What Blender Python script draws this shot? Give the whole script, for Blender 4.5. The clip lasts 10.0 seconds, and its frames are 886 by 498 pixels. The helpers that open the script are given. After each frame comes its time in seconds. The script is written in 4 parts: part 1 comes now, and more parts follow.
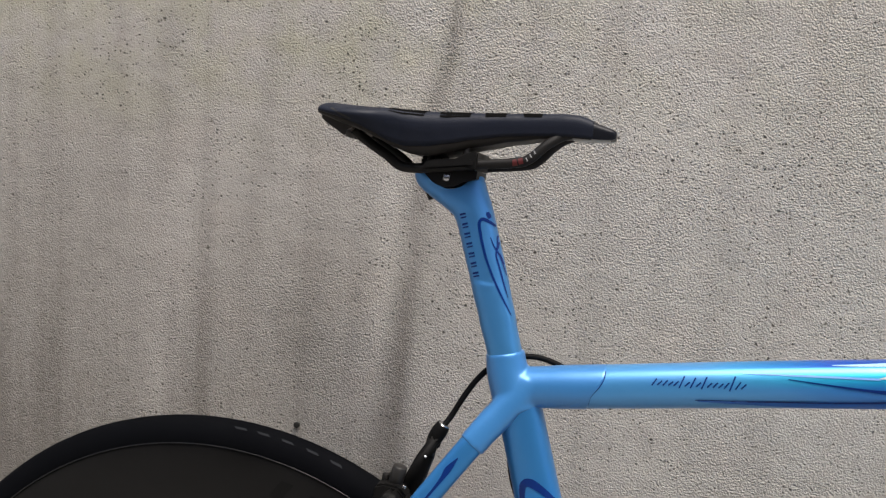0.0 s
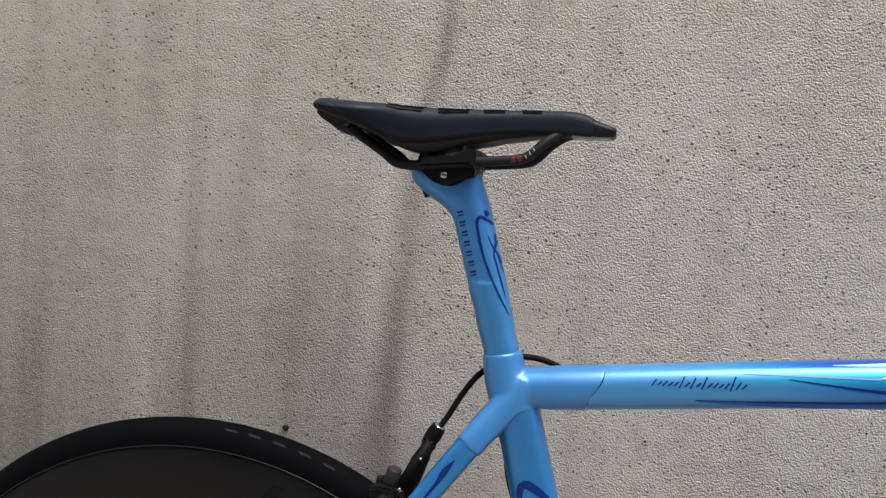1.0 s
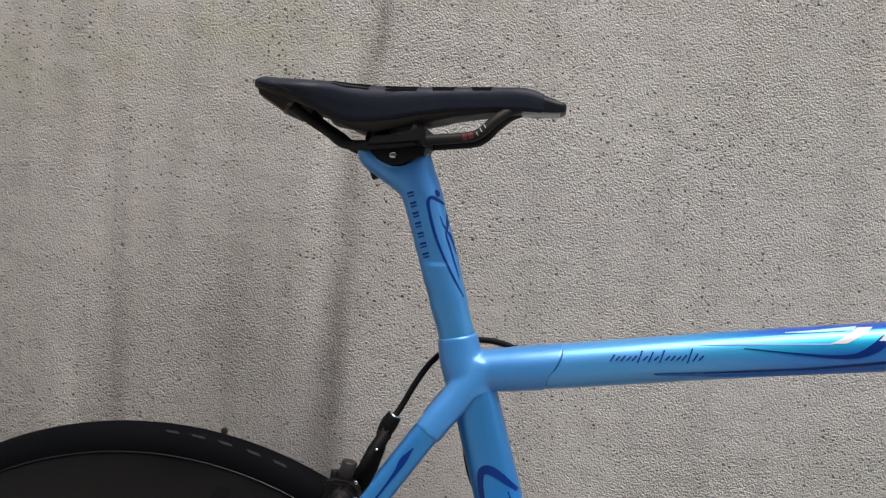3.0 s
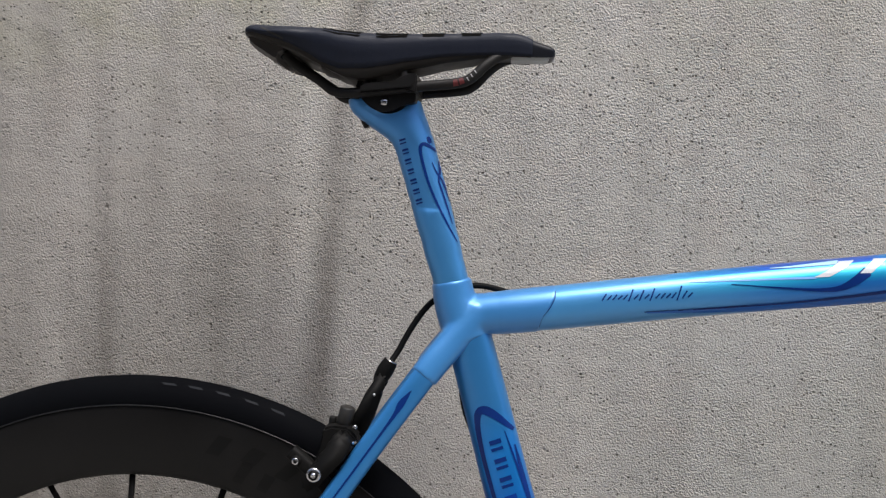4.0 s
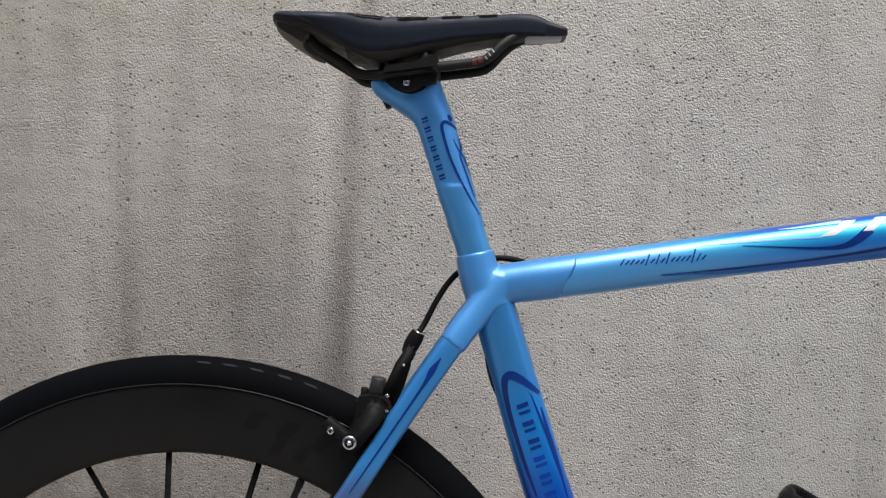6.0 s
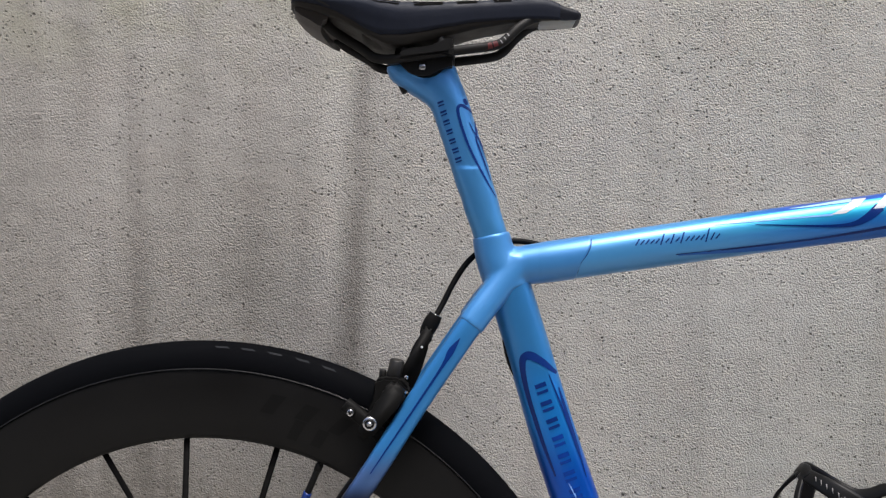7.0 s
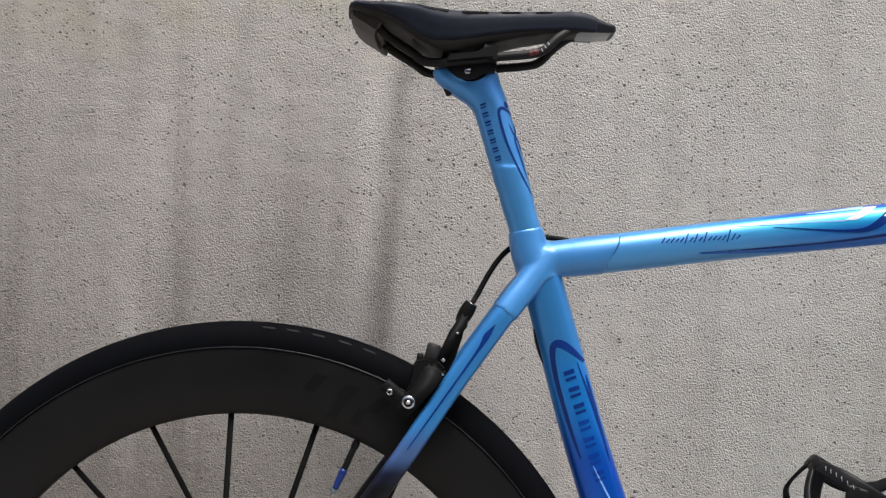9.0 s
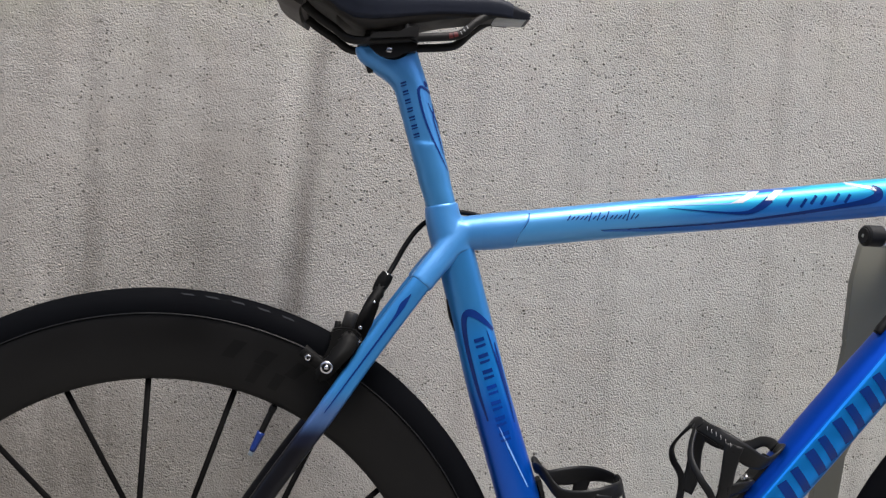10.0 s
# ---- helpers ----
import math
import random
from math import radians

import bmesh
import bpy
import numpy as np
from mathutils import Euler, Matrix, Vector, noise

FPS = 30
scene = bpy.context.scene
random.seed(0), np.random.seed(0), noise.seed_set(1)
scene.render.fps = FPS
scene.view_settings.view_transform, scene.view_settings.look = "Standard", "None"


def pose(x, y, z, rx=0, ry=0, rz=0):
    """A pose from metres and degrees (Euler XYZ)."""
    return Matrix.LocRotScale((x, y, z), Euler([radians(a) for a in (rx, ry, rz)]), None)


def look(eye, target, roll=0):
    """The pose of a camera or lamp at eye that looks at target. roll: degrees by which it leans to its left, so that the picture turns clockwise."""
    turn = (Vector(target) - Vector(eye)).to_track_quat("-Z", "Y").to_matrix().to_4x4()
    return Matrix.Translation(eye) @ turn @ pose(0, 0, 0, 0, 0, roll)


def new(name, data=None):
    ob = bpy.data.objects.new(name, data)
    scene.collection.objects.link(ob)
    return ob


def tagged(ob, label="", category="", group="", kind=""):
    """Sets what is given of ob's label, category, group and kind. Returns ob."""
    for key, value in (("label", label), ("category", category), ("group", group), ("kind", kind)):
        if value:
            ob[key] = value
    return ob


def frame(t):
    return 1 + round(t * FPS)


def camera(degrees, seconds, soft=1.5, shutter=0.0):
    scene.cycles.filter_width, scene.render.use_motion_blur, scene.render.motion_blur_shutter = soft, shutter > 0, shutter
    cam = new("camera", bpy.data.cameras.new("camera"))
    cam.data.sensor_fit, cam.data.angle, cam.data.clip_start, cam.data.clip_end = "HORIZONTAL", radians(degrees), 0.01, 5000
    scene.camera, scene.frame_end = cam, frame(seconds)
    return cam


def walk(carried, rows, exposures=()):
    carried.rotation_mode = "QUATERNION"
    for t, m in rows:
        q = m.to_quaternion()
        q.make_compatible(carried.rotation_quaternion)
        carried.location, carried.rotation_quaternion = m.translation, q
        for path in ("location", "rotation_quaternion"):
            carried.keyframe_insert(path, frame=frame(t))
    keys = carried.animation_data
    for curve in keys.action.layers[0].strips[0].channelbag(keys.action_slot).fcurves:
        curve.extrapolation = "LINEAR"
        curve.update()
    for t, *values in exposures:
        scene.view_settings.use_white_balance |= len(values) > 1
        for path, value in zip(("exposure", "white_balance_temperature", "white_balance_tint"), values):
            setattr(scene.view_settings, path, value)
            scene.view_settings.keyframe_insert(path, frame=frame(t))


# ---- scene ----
from mathutils.bvhtree import BVHTree

cam = camera(55.9, 10.0, soft=1.3)
PATH = [
    (0, (0.2938, -0.6418, 0.9317), (0.1473, 0.3392, 0.8051), 3.75),
    (0.5, (0.2869, -0.6369, 0.9288), (0.1481, 0.3459, 0.8068), 3.81),
    (1, (0.2789, -0.6337, 0.9240), (0.1562, 0.3516, 0.8052), 4.13),
    (1.5, (0.2730, -0.6294, 0.9177), (0.1664, 0.3580, 0.8005), 4.35),
    (2, (0.2659, -0.6247, 0.9119), (0.1765, 0.3651, 0.8009), 4.47),
    (2.5, (0.2582, -0.6200, 0.9058), (0.2017, 0.3732, 0.8045), 3.69),
    (3.8, (0.2358, -0.6291, 0.8778), (0.2488, 0.3622, 0.7625), 2.25),
    (4, (0.2319, -0.6328, 0.8706), (0.2486, 0.3597, 0.7494), 2.04),
    (4.5, (0.2248, -0.6415, 0.8621), (0.2450, 0.3513, 0.7438), 1.51),
    (5, (0.2156, -0.6496, 0.8529), (0.2436, 0.3436, 0.7402), 1.08),
    (5.5, (0.2071, -0.6580, 0.8464), (0.2404, 0.3355, 0.7372), 0.69),
    (7, (0.1716, -0.6712, 0.8125), (0.2265, 0.3236, 0.7278), -0.07),
    (7.5, (0.1608, -0.6785, 0.7969), (0.2195, 0.3165, 0.7156), -0.20),
    (8, (0.1518, -0.6920, 0.7876), (0.2065, 0.3039, 0.7153), -0.24),
    (8.5, (0.1472, -0.7041, 0.7837), (0.1970, 0.2928, 0.7233), -0.05),
    (9, (0.1294, -0.7168, 0.7827), (0.1929, 0.2800, 0.7328), 1.83),
    (9.5, (0.1169, -0.7308, 0.7843), (0.2444, 0.2601, 0.7411), 2.81),
    (10, (0.1108, -0.7480, 0.7823), (0.2930, 0.2324, 0.7073), 3.49),
]
walk(cam, [(t, look(eye, target, roll)) for t, eye, target, roll in PATH],
     [(0.0, 0.13, 6620, 10), (0.5, 0.14, 6620, 10), (2.0, 0.06, 6380, 10), (2.5, 0.08, 6520, 10), (4.0, 0.07, 6380, 10), (5.5, 0.20, 6380, 10), (7.5, 0.19, 6380, 10), (8.5, 0.31, 6380, 10), (9.5, 0.29, 6430, 10), (10.0, 0.27, 6330, 10)])

# ---- light: bright veiled sky, soft high sun ----
world = bpy.data.worlds.new("sky")
scene.world = world
world.use_nodes = True
wn = world.node_tree
sky = wn.nodes.new("ShaderNodeTexSky")
sky.sky_type = "NISHITA"
sky.sun_disc = False
SUN_EL, SUN_AZ = radians(70), radians(150)
sky.sun_elevation, sky.sun_rotation = SUN_EL, SUN_AZ
sky.dust_density = 4.0
wn.links.new(sky.outputs[0], wn.nodes["Background"].inputs[0])
wn.nodes["Background"].inputs[1].default_value = 0.15
sun = bpy.data.lights.new("sun", "SUN")
sun.energy, sun.angle, sun.color = 3.6, radians(26), (1.0, 0.96, 0.91)
sun_ob = new("sun", sun)
sun_dir = Vector((math.sin(SUN_AZ) * math.cos(SUN_EL), math.cos(SUN_AZ) * math.cos(SUN_EL), math.sin(SUN_EL)))
sun_ob.matrix_world = look(sun_dir * 20, (0, 0, 0))


# ---- materials ----
def rgb(r, g, b):
    """Linear colour from 0-255 screen values."""
    f = lambda v: v / 255 / 12.92 if v <= 10 else ((v / 255 + 0.055) / 1.055) ** 2.4
    return (f(r), f(g), f(b), 1.0)


class Nodes:
    """Short hand for a node material."""

    def __init__(self, name):
        self.mat = bpy.data.materials.new(name)
        self.mat.use_nodes = True
        self.tree = self.mat.node_tree
        self.bsdf = self.tree.nodes["Principled BSDF"]
        self.coord = self.tree.nodes.new("ShaderNodeTexCoord").outputs["Object"]

    def put(self, socket, value):
        if isinstance(value, bpy.types.NodeSocket):
            self.tree.links.new(value, socket)
        else:
            socket.default_value = value

    def math(self, op, a, b=0.0, clamp=False):
        n = self.tree.nodes.new("ShaderNodeMath")
        n.operation, n.use_clamp = op, clamp
        self.put(n.inputs[0], a)
        self.put(n.inputs[1], b)
        return n.outputs[0]

    def noise(self, scale, detail=4.0, rough=0.55, vector=None):
        n = self.tree.nodes.new("ShaderNodeTexNoise")
        n.inputs["Scale"].default_value = scale
        n.inputs["Detail"].default_value = detail
        n.inputs["Roughness"].default_value = rough
        self.put(n.inputs["Vector"], vector or self.coord)
        return n.outputs["Fac"]

    def stretch(self, x, y, z):
        n = self.tree.nodes.new("ShaderNodeVectorMath")
        n.operation = "MULTIPLY"
        self.put(n.inputs[0], self.coord)
        n.inputs[1].default_value = (x, y, z)
        return n.outputs[0]

    def along(self, x, y, z, lo, hi):
        """0 to 1 along a direction of the thing, between two distances."""
        d = self.tree.nodes.new("ShaderNodeVectorMath")
        d.operation = "DOT_PRODUCT"
        self.put(d.inputs[0], self.coord)
        d.inputs[1].default_value = (x, y, z)
        return self.remap(d.outputs["Value"], lo, hi)

    def remap(self, v, lo, hi, a=0.0, b=1.0):
        n = self.tree.nodes.new("ShaderNodeMapRange")
        self.put(n.inputs["Value"], v)
        for key, val in (("From Min", lo), ("From Max", hi), ("To Min", a), ("To Max", b)):
            n.inputs[key].default_value = val
        return n.outputs[0]

    def ramp(self, fac, stops):
        n = self.tree.nodes.new("ShaderNodeValToRGB")
        n.color_ramp.interpolation = "EASE"
        while len(n.color_ramp.elements) < len(stops):
            n.color_ramp.elements.new(0.5)
        for e, (p, c) in zip(n.color_ramp.elements, stops):
            e.position, e.color = p, c
        self.put(n.inputs[0], fac)
        return n.outputs[0]

    def mix(self, fac, a, b, blend="MIX"):
        n = self.tree.nodes.new("ShaderNodeMix")
        n.data_type, n.blend_type = "RGBA", blend
        self.put(n.inputs[0], fac)
        self.put(n.inputs[6], a)
        self.put(n.inputs[7], b)
        return n.outputs[2]

    def bump(self, height, distance, strength=1.0):
        n = self.tree.nodes.new("ShaderNodeBump")
        n.inputs["Strength"].default_value = strength
        n.inputs["Distance"].default_value = distance
        self.put(n.inputs["Height"], height)
        self.tree.links.new(n.outputs[0], self.bsdf.inputs["Normal"])

    def set(self, **values):
        for key, value in values.items():
            self.put(self.bsdf.inputs[key.replace("_", " ")], value)
        return self.mat


def plain(name, colour, rough, metal=0.0, coat=0.0, grain=600.0, relief=0.00008, wear=0.25, spec=0.5):
    n = Nodes(name)
    fine, broad = n.noise(grain, 3), n.noise(grain / 25, 4)
    col = n.mix(n.remap(broad, 0.3, 0.7, 0.0, wear), colour, tuple(min(1, c * 1.4 + 0.001) for c in colour[:3]) + (1,))
    n.bump(fine, relief)
    return n.set(Base_Color=col, Roughness=n.remap(n.noise(grain / 12), 0.3, 0.7, rough * 0.85, min(1, rough * 1.15)), Metallic=metal, Coat_Weight=coat, Coat_Roughness=0.12, Specular_IOR_Level=spec)


def paint(name, direction, lo, hi, stops, rough=0.36, coat=0.3, metal=0.55, second=None, gloss=0.1):
    """Pearl frame paint whose colour runs along a direction of the bicycle; second: a further run, blended in where the first is far along."""
    n = Nodes(name)
    fac = n.along(*direction, lo, hi)
    col = n.ramp(fac, stops)
    if second:
        way, lo2, hi2, colour, since = second
        # cyan upper band: pearl paint with the tube's sky highlight put into the colour
        col = n.mix(n.math("MULTIPLY", n.along(*way, lo2, hi2), n.remap(fac, *since)), col, colour)
        col = n.mix(n.math("MULTIPLY", n.along(*way, hi2 + 0.0045, hi2 + 0.0060), n.math("MULTIPLY", n.remap(fac, *since), n.remap(fac, 0.60, 0.50))), col, DEEP)
    col = n.mix(n.remap(n.noise(45), 0.35, 0.7, 0.0, 0.12), col, (0.75, 0.75, 0.78, 1), "MULTIPLY")
    n.bump(n.noise(2500, 2), 0.00003)
    return n.set(Base_Color=col, Roughness=n.remap(n.noise(120), 0.3, 0.7, rough * 0.9, rough * 1.1), Metallic=metal, Coat_Weight=coat, Coat_Roughness=gloss)


LIGHT, AZURE, CYAN, DEEP, NAVY = rgb(76, 153, 213), rgb(30, 134, 220), rgb(0, 188, 222), rgb(0, 84, 192), rgb(0, 40, 108)
SOFT = rgb(59, 137, 203)
m_post = paint("light_blue_satin_paint", (0, 0, 1), 0.7, 0.92, [(0, LIGHT), (1, rgb(74, 142, 208))], rough=0.38, coat=0.25)
m_lug = paint("light_blue_lug_paint", (0, 0, 1), 0.68, 0.78, [(0, SOFT), (1, SOFT)], rough=0.46, coat=1.0, metal=0.36, gloss=0.38)
m_seat_tube = paint("seat_tube_fade_paint", (0, 0, 1), 0.50, 0.70, [(0, DEEP), (0.3, DEEP), (0.62, AZURE), (0.9, SOFT)])
m_top_tube = paint("top_tube_fade_paint", (1, 0, 0), 0.33, 0.80, [(0, LIGHT), (0.2, LIGHT), (0.45, rgb(30, 120, 204)), (0.9, rgb(10, 98, 200))], rough=0.36, coat=0.7, metal=0.36, gloss=0.32,
                   second=((-0.1411, 0.0, 0.99), 0.6945, 0.7040, CYAN, (0.15, 0.34)))
m_down_tube = paint("down_tube_fade_paint", (-0.772, 0.0, 0.636), -0.168, -0.108, [(0, rgb(16, 112, 210)), (0.40, rgb(24, 140, 236)), (0.78, rgb(34, 152, 244)), (0.86, rgb(0, 72, 184))], rough=0.36, coat=0.05, metal=0.8)
m_stay = paint("stay_fade_paint", (0, 0, 1), 0.540, 0.600, [(0, (0.005, 0.005, 0.008, 1)), (0.2, rgb(24, 28, 48)), (0.52, rgb(78, 108, 158)), (1, SOFT)], rough=0.42, coat=0.12)
m_navy = plain("navy_decal", NAVY, 0.4, spec=0.3)
m_mid = plain("mid_blue_decal", rgb(0, 52, 138), 0.4, spec=0.3)
m_deep = plain("deep_blue_decal", rgb(0, 96, 184), 0.35, coat=0.15)
m_white = plain("white_decal", (0.54, 0.57, 0.60, 1), 0.35, coat=0.4)
m_flash = plain("pale_cyan_decal", (0.36, 0.56, 0.68, 1), 0.35)
m_azure = plain("azure_edge_highlight", rgb(24, 130, 245), 0.3, coat=0.4)
m_pale = plain("pale_blue_decal", rgb(120, 170, 235), 0.35)
m_tip = plain("hard_black_nose_plastic", (0.007, 0.008, 0.012, 1), 0.42, grain=700, spec=0.3)
m_cover = plain("black_saddle_leather", (0.0070, 0.0100, 0.0205, 1), 0.6, grain=900, relief=0.00012, spec=0.28)
m_patch = plain("black_perforated_grip", (0.003, 0.003, 0.003, 1), 0.8, spec=0.04)
m_base = plain("black_saddle_shell", (0.017, 0.015, 0.0135, 1), 0.5, spec=0.2)
m_panel = plain("dark_grey_plastic", (0.016, 0.015, 0.014, 1), 0.45, spec=0.35)
m_wedge = plain("matt_grey_brown_plastic", (0.052, 0.046, 0.042, 1), 0.5, spec=0.3)
m_grey = plain("ground_lit_grey_plastic", (0.32, 0.32, 0.305, 1), 0.4)
m_rail = plain("carbon_rail", (0.010, 0.0092, 0.0086, 1), 0.55, spec=0.25)
m_red = plain("red_print", (0.09, 0.010, 0.010, 1), 0.45)
m_black = plain("black_anodised", (0.0075, 0.0072, 0.007, 1), 0.5, spec=0.2)
m_spoke = plain("matt_black_spoke", (0.004, 0.0038, 0.0036, 1), 0.7, spec=0.06)
m_dull = plain("dull_black_caliper", (0.0062, 0.006, 0.0058, 1), 0.6, spec=0.12)
m_steel = plain("steel_bolt", (0.6, 0.6, 0.62, 1), 0.25, metal=1.0)
m_rubber = plain("tyre_rubber", (0.0024, 0.0027, 0.0036, 1), 0.75, grain=300, spec=0.035)
m_rim = plain("carbon_rim", (0.0048, 0.0046, 0.0046, 1), 0.42, grain=250, spec=0.22, wear=0.9)
m_edge = plain("grey_rim_edge", (0.009, 0.009, 0.01, 1), 0.4)
m_logo = plain("black_rim_print", (0.0034, 0.0034, 0.0034, 1), 0.45, spec=0.2)
m_mark = plain("grey_tyre_print", (0.020, 0.021, 0.024, 1), 0.7, spec=0.05)
m_blue_cap = plain("blue_valve_cap", rgb(14, 44, 112), 0.4)
m_clear = plain("pale_valve_tip", (0.20, 0.25, 0.28, 1), 0.3)
m_cage = plain("black_carbon_cage", (0.006, 0.006, 0.0062, 1), 0.45, spec=0.22)
m_mark_cage = plain("grey_cage_print", (0.2, 0.2, 0.2, 1), 0.5)
m_print = plain("light_grey_print", (0.32, 0.32, 0.32, 1), 0.5)
m_cable = plain("black_cable_housing", (0.003, 0.003, 0.003, 1), 0.6, spec=0.15)
m_roller = plain("black_foam_rubber", (0.012, 0.012, 0.013, 1), 0.6, grain=500, spec=0.3)
m_olive = plain("olive_grey_powder_coat", (0.21, 0.205, 0.17, 1), 0.6, grain=400)


def stucco():
    n = Nodes("stucco")
    flat = n.stretch(1.0, 0.35, 1.0)

    def bent(scale, reach, base):
        """The place, pushed about by a noise, so that nothing stays round or straight."""
        wob = n.tree.nodes.new("ShaderNodeTexNoise")
        wob.inputs["Scale"].default_value = scale
        n.put(wob.inputs["Vector"], base)
        move = n.tree.nodes.new("ShaderNodeVectorMath")
        move.operation = "MULTIPLY_ADD"
        n.put(move.inputs[0], wob.outputs["Color"])
        move.inputs[1].default_value = (reach, reach, reach)
        n.put(move.inputs[2], base)
        return move.outputs[0]

    uneven = bent(330, 0.0024, flat)

    def pits(scale, radius, share):
        v = n.tree.nodes.new("ShaderNodeTexVoronoi")
        v.inputs["Scale"].default_value = scale
        n.put(v.inputs["Vector"], uneven)
        pick = n.tree.nodes.new("ShaderNodeSeparateColor")
        n.put(pick.inputs[0], v.outputs["Color"])
        size = n.math("MULTIPLY", n.remap(pick.outputs[0], 1 - share, 1.0, 0.35, 1.0), radius)
        size = n.math("MULTIPLY", size, n.math("GREATER_THAN", pick.outputs[0], 1 - share))
        return n.math("SUBTRACT", 1.0, n.math("DIVIDE", v.outputs["Distance"], n.math("ADD", size, 0.0001)), True)

    sep = n.tree.nodes.new("ShaderNodeSeparateXYZ")
    n.put(sep.inputs[0], n.coord)
    x, z = sep.outputs[0], sep.outputs[2]
    # trowelled smoother towards one end, rough and open towards the other
    rough = n.math("ADD", n.remap(x, -0.25, 0.40, 0.54, 0.80), n.remap(n.noise(7, 3), 0.3, 0.7, -0.25, 0.25))
    grain = n.noise(820, 0.0, 0.5, flat)
    lumps = n.noise(510, 0.0, 0.5, flat)
    swell = n.noise(30, 2, 0.5)
    thick = n.math("MULTIPLY", n.remap(n.noise(8, 3), 0.35, 0.65, 0.35, 1.15), n.remap(x, -0.25, 0.40, 0.85, 1.2))
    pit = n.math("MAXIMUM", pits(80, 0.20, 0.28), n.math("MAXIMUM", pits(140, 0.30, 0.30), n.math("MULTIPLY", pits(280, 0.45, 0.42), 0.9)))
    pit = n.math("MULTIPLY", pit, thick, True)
    h = n.math("ADD", n.math("MULTIPLY", n.remap(grain, 0.15, 0.85), 0.36), n.math("MULTIPLY", n.remap(lumps, 0.15, 0.85), 0.60))
    h = n.math("MULTIPLY", h, rough)
    h = n.math("ADD", h, n.math("MULTIPLY", swell, 1.3))
    h = n.math("SUBTRACT", h, n.math("MULTIPLY", pit, 1.1))
    n.bump(h, 0.0018, 1.0)
    patch = n.noise(3.0, 5, 0.6)
    col = n.ramp(patch, [(0.3, (0.500, 0.477, 0.436, 1)), (0.7, (0.562, 0.535, 0.495, 1))])
    # greener grey towards the right and lower down
    green_grey = n.math("MULTIPLY", n.remap(x, 0.15, 0.6), n.remap(z, 1.0, 0.65))
    green_grey = n.math("MULTIPLY", green_grey, n.remap(n.noise(9, 4), 0.3, 0.7, 0.45, 1.0))
    col = n.mix(green_grey, col, (0.462, 0.466, 0.432, 1))
    bloom = n.math("MULTIPLY", n.remap(n.noise(18, 4, 0.6), 0.5, 0.72), 0.32)
    col = n.mix(bloom, col, (0.525, 0.466, 0.412, 1))
    algae = n.math("MULTIPLY", n.remap(n.noise(13, 4, 0.6), 0.42, 0.66), n.math("MULTIPLY", n.remap(z, 0.88, 1.02, 0.0, 0.75), n.remap(x, 0.35, -0.05, 0.25, 1.0)))
    col = n.mix(algae, col, (0.47, 0.46, 0.31, 1))
    run = n.noise(1.0, 3, 0.5, n.stretch(26, 0, 1.0))
    stain_and_tone = n.remap(run, 0.50, 0.75, 0.02, 0.24)
    # runs of grey water stain: place, half width at foot and head, depth of grey, foot and head of the run
    for x0, wide, narrow, dark, low, high in ((0.117, 0.019, 0.010, 0.50, 0.2, 1.7), (-0.100, 0.022, 0.014, 0.16, 0.40, 0.84), (0.006, 0.036, 0.022, 0.34, 0.45, 0.95), (0.062, 0.018, 0.012, 0.10, 0.50, 0.98), (-0.292, 0.024, 0.018, 0.18, 0.30, 0.86), (-0.185, 0.022, 0.016, 0.24, 0.80, 1.5), (-0.068, 0.016, 0.012, 0.20, 0.70, 1.4), (0.088, 0.018, 0.016, -0.22, 0.5, 1.3), (-0.150, 0.024, 0.016, -0.16, 0.4, 1.0)):
        d = n.math("SUBTRACT", x, n.math("ADD", n.math("MULTIPLY", n.math("SUBTRACT", z, 0.65), 0.10), x0))
        d = n.math("ADD", d, n.remap(n.noise(5, 2), 0.3, 0.7, -0.010, 0.010))
        d = n.math("DIVIDE", d, n.remap(z, 0.75, 0.98, wide, narrow))
        g = n.math("POWER", 2.718, n.math("MULTIPLY", n.math("MULTIPLY", d, d), -1.0))
        g = n.math("MULTIPLY", g, n.remap(n.noise(1.0, 3, 0.5, n.stretch(16, 0, 4)), 0.3, 0.65, 0.55, 1.0))
        g = n.math("MULTIPLY", g, n.math("MULTIPLY", n.remap(z, low, low + 0.25), n.remap(z, high, high - 0.2)))
        stain_and_tone = n.math("ADD", stain_and_tone, n.math("MULTIPLY", g, dark))
    # broad darkening towards the left and the foot of the wall
    low_left = n.math("MULTIPLY", n.remap(x, 0.40, -0.22), n.remap(z, 1.2, 0.45))
    low_left = n.math("MULTIPLY", low_left, n.remap(n.noise(1.0, 3, 0.5, n.stretch(14, 0, 2.5)), 0.3, 0.7, 0.6, 1.0))
    stain_and_tone = n.math("ADD", stain_and_tone, low_left)
    stain_and_tone = n.math("ADD", stain_and_tone, n.remap(x, 0.10, -0.40, 0.0, 0.15))
    stain_and_tone = n.math("ADD", stain_and_tone, n.math("MULTIPLY", n.remap(x, 0.25, -0.15), n.remap(z, 0.68, 0.45, 0.0, 0.12)))
    stain_and_tone = n.math("MULTIPLY", stain_and_tone, n.remap(n.noise(220, 3, 0.6), 0.3, 0.7, 0.85, 1.15), True)
    col = n.mix(stain_and_tone, col, (0.19, 0.175, 0.155, 1))
    # small shadows and soil of pits and grain hollows, put into the colour
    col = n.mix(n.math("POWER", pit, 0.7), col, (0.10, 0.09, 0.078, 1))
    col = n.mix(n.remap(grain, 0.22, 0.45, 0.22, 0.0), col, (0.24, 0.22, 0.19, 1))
    return n.set(Base_Color=col, Roughness=0.95)


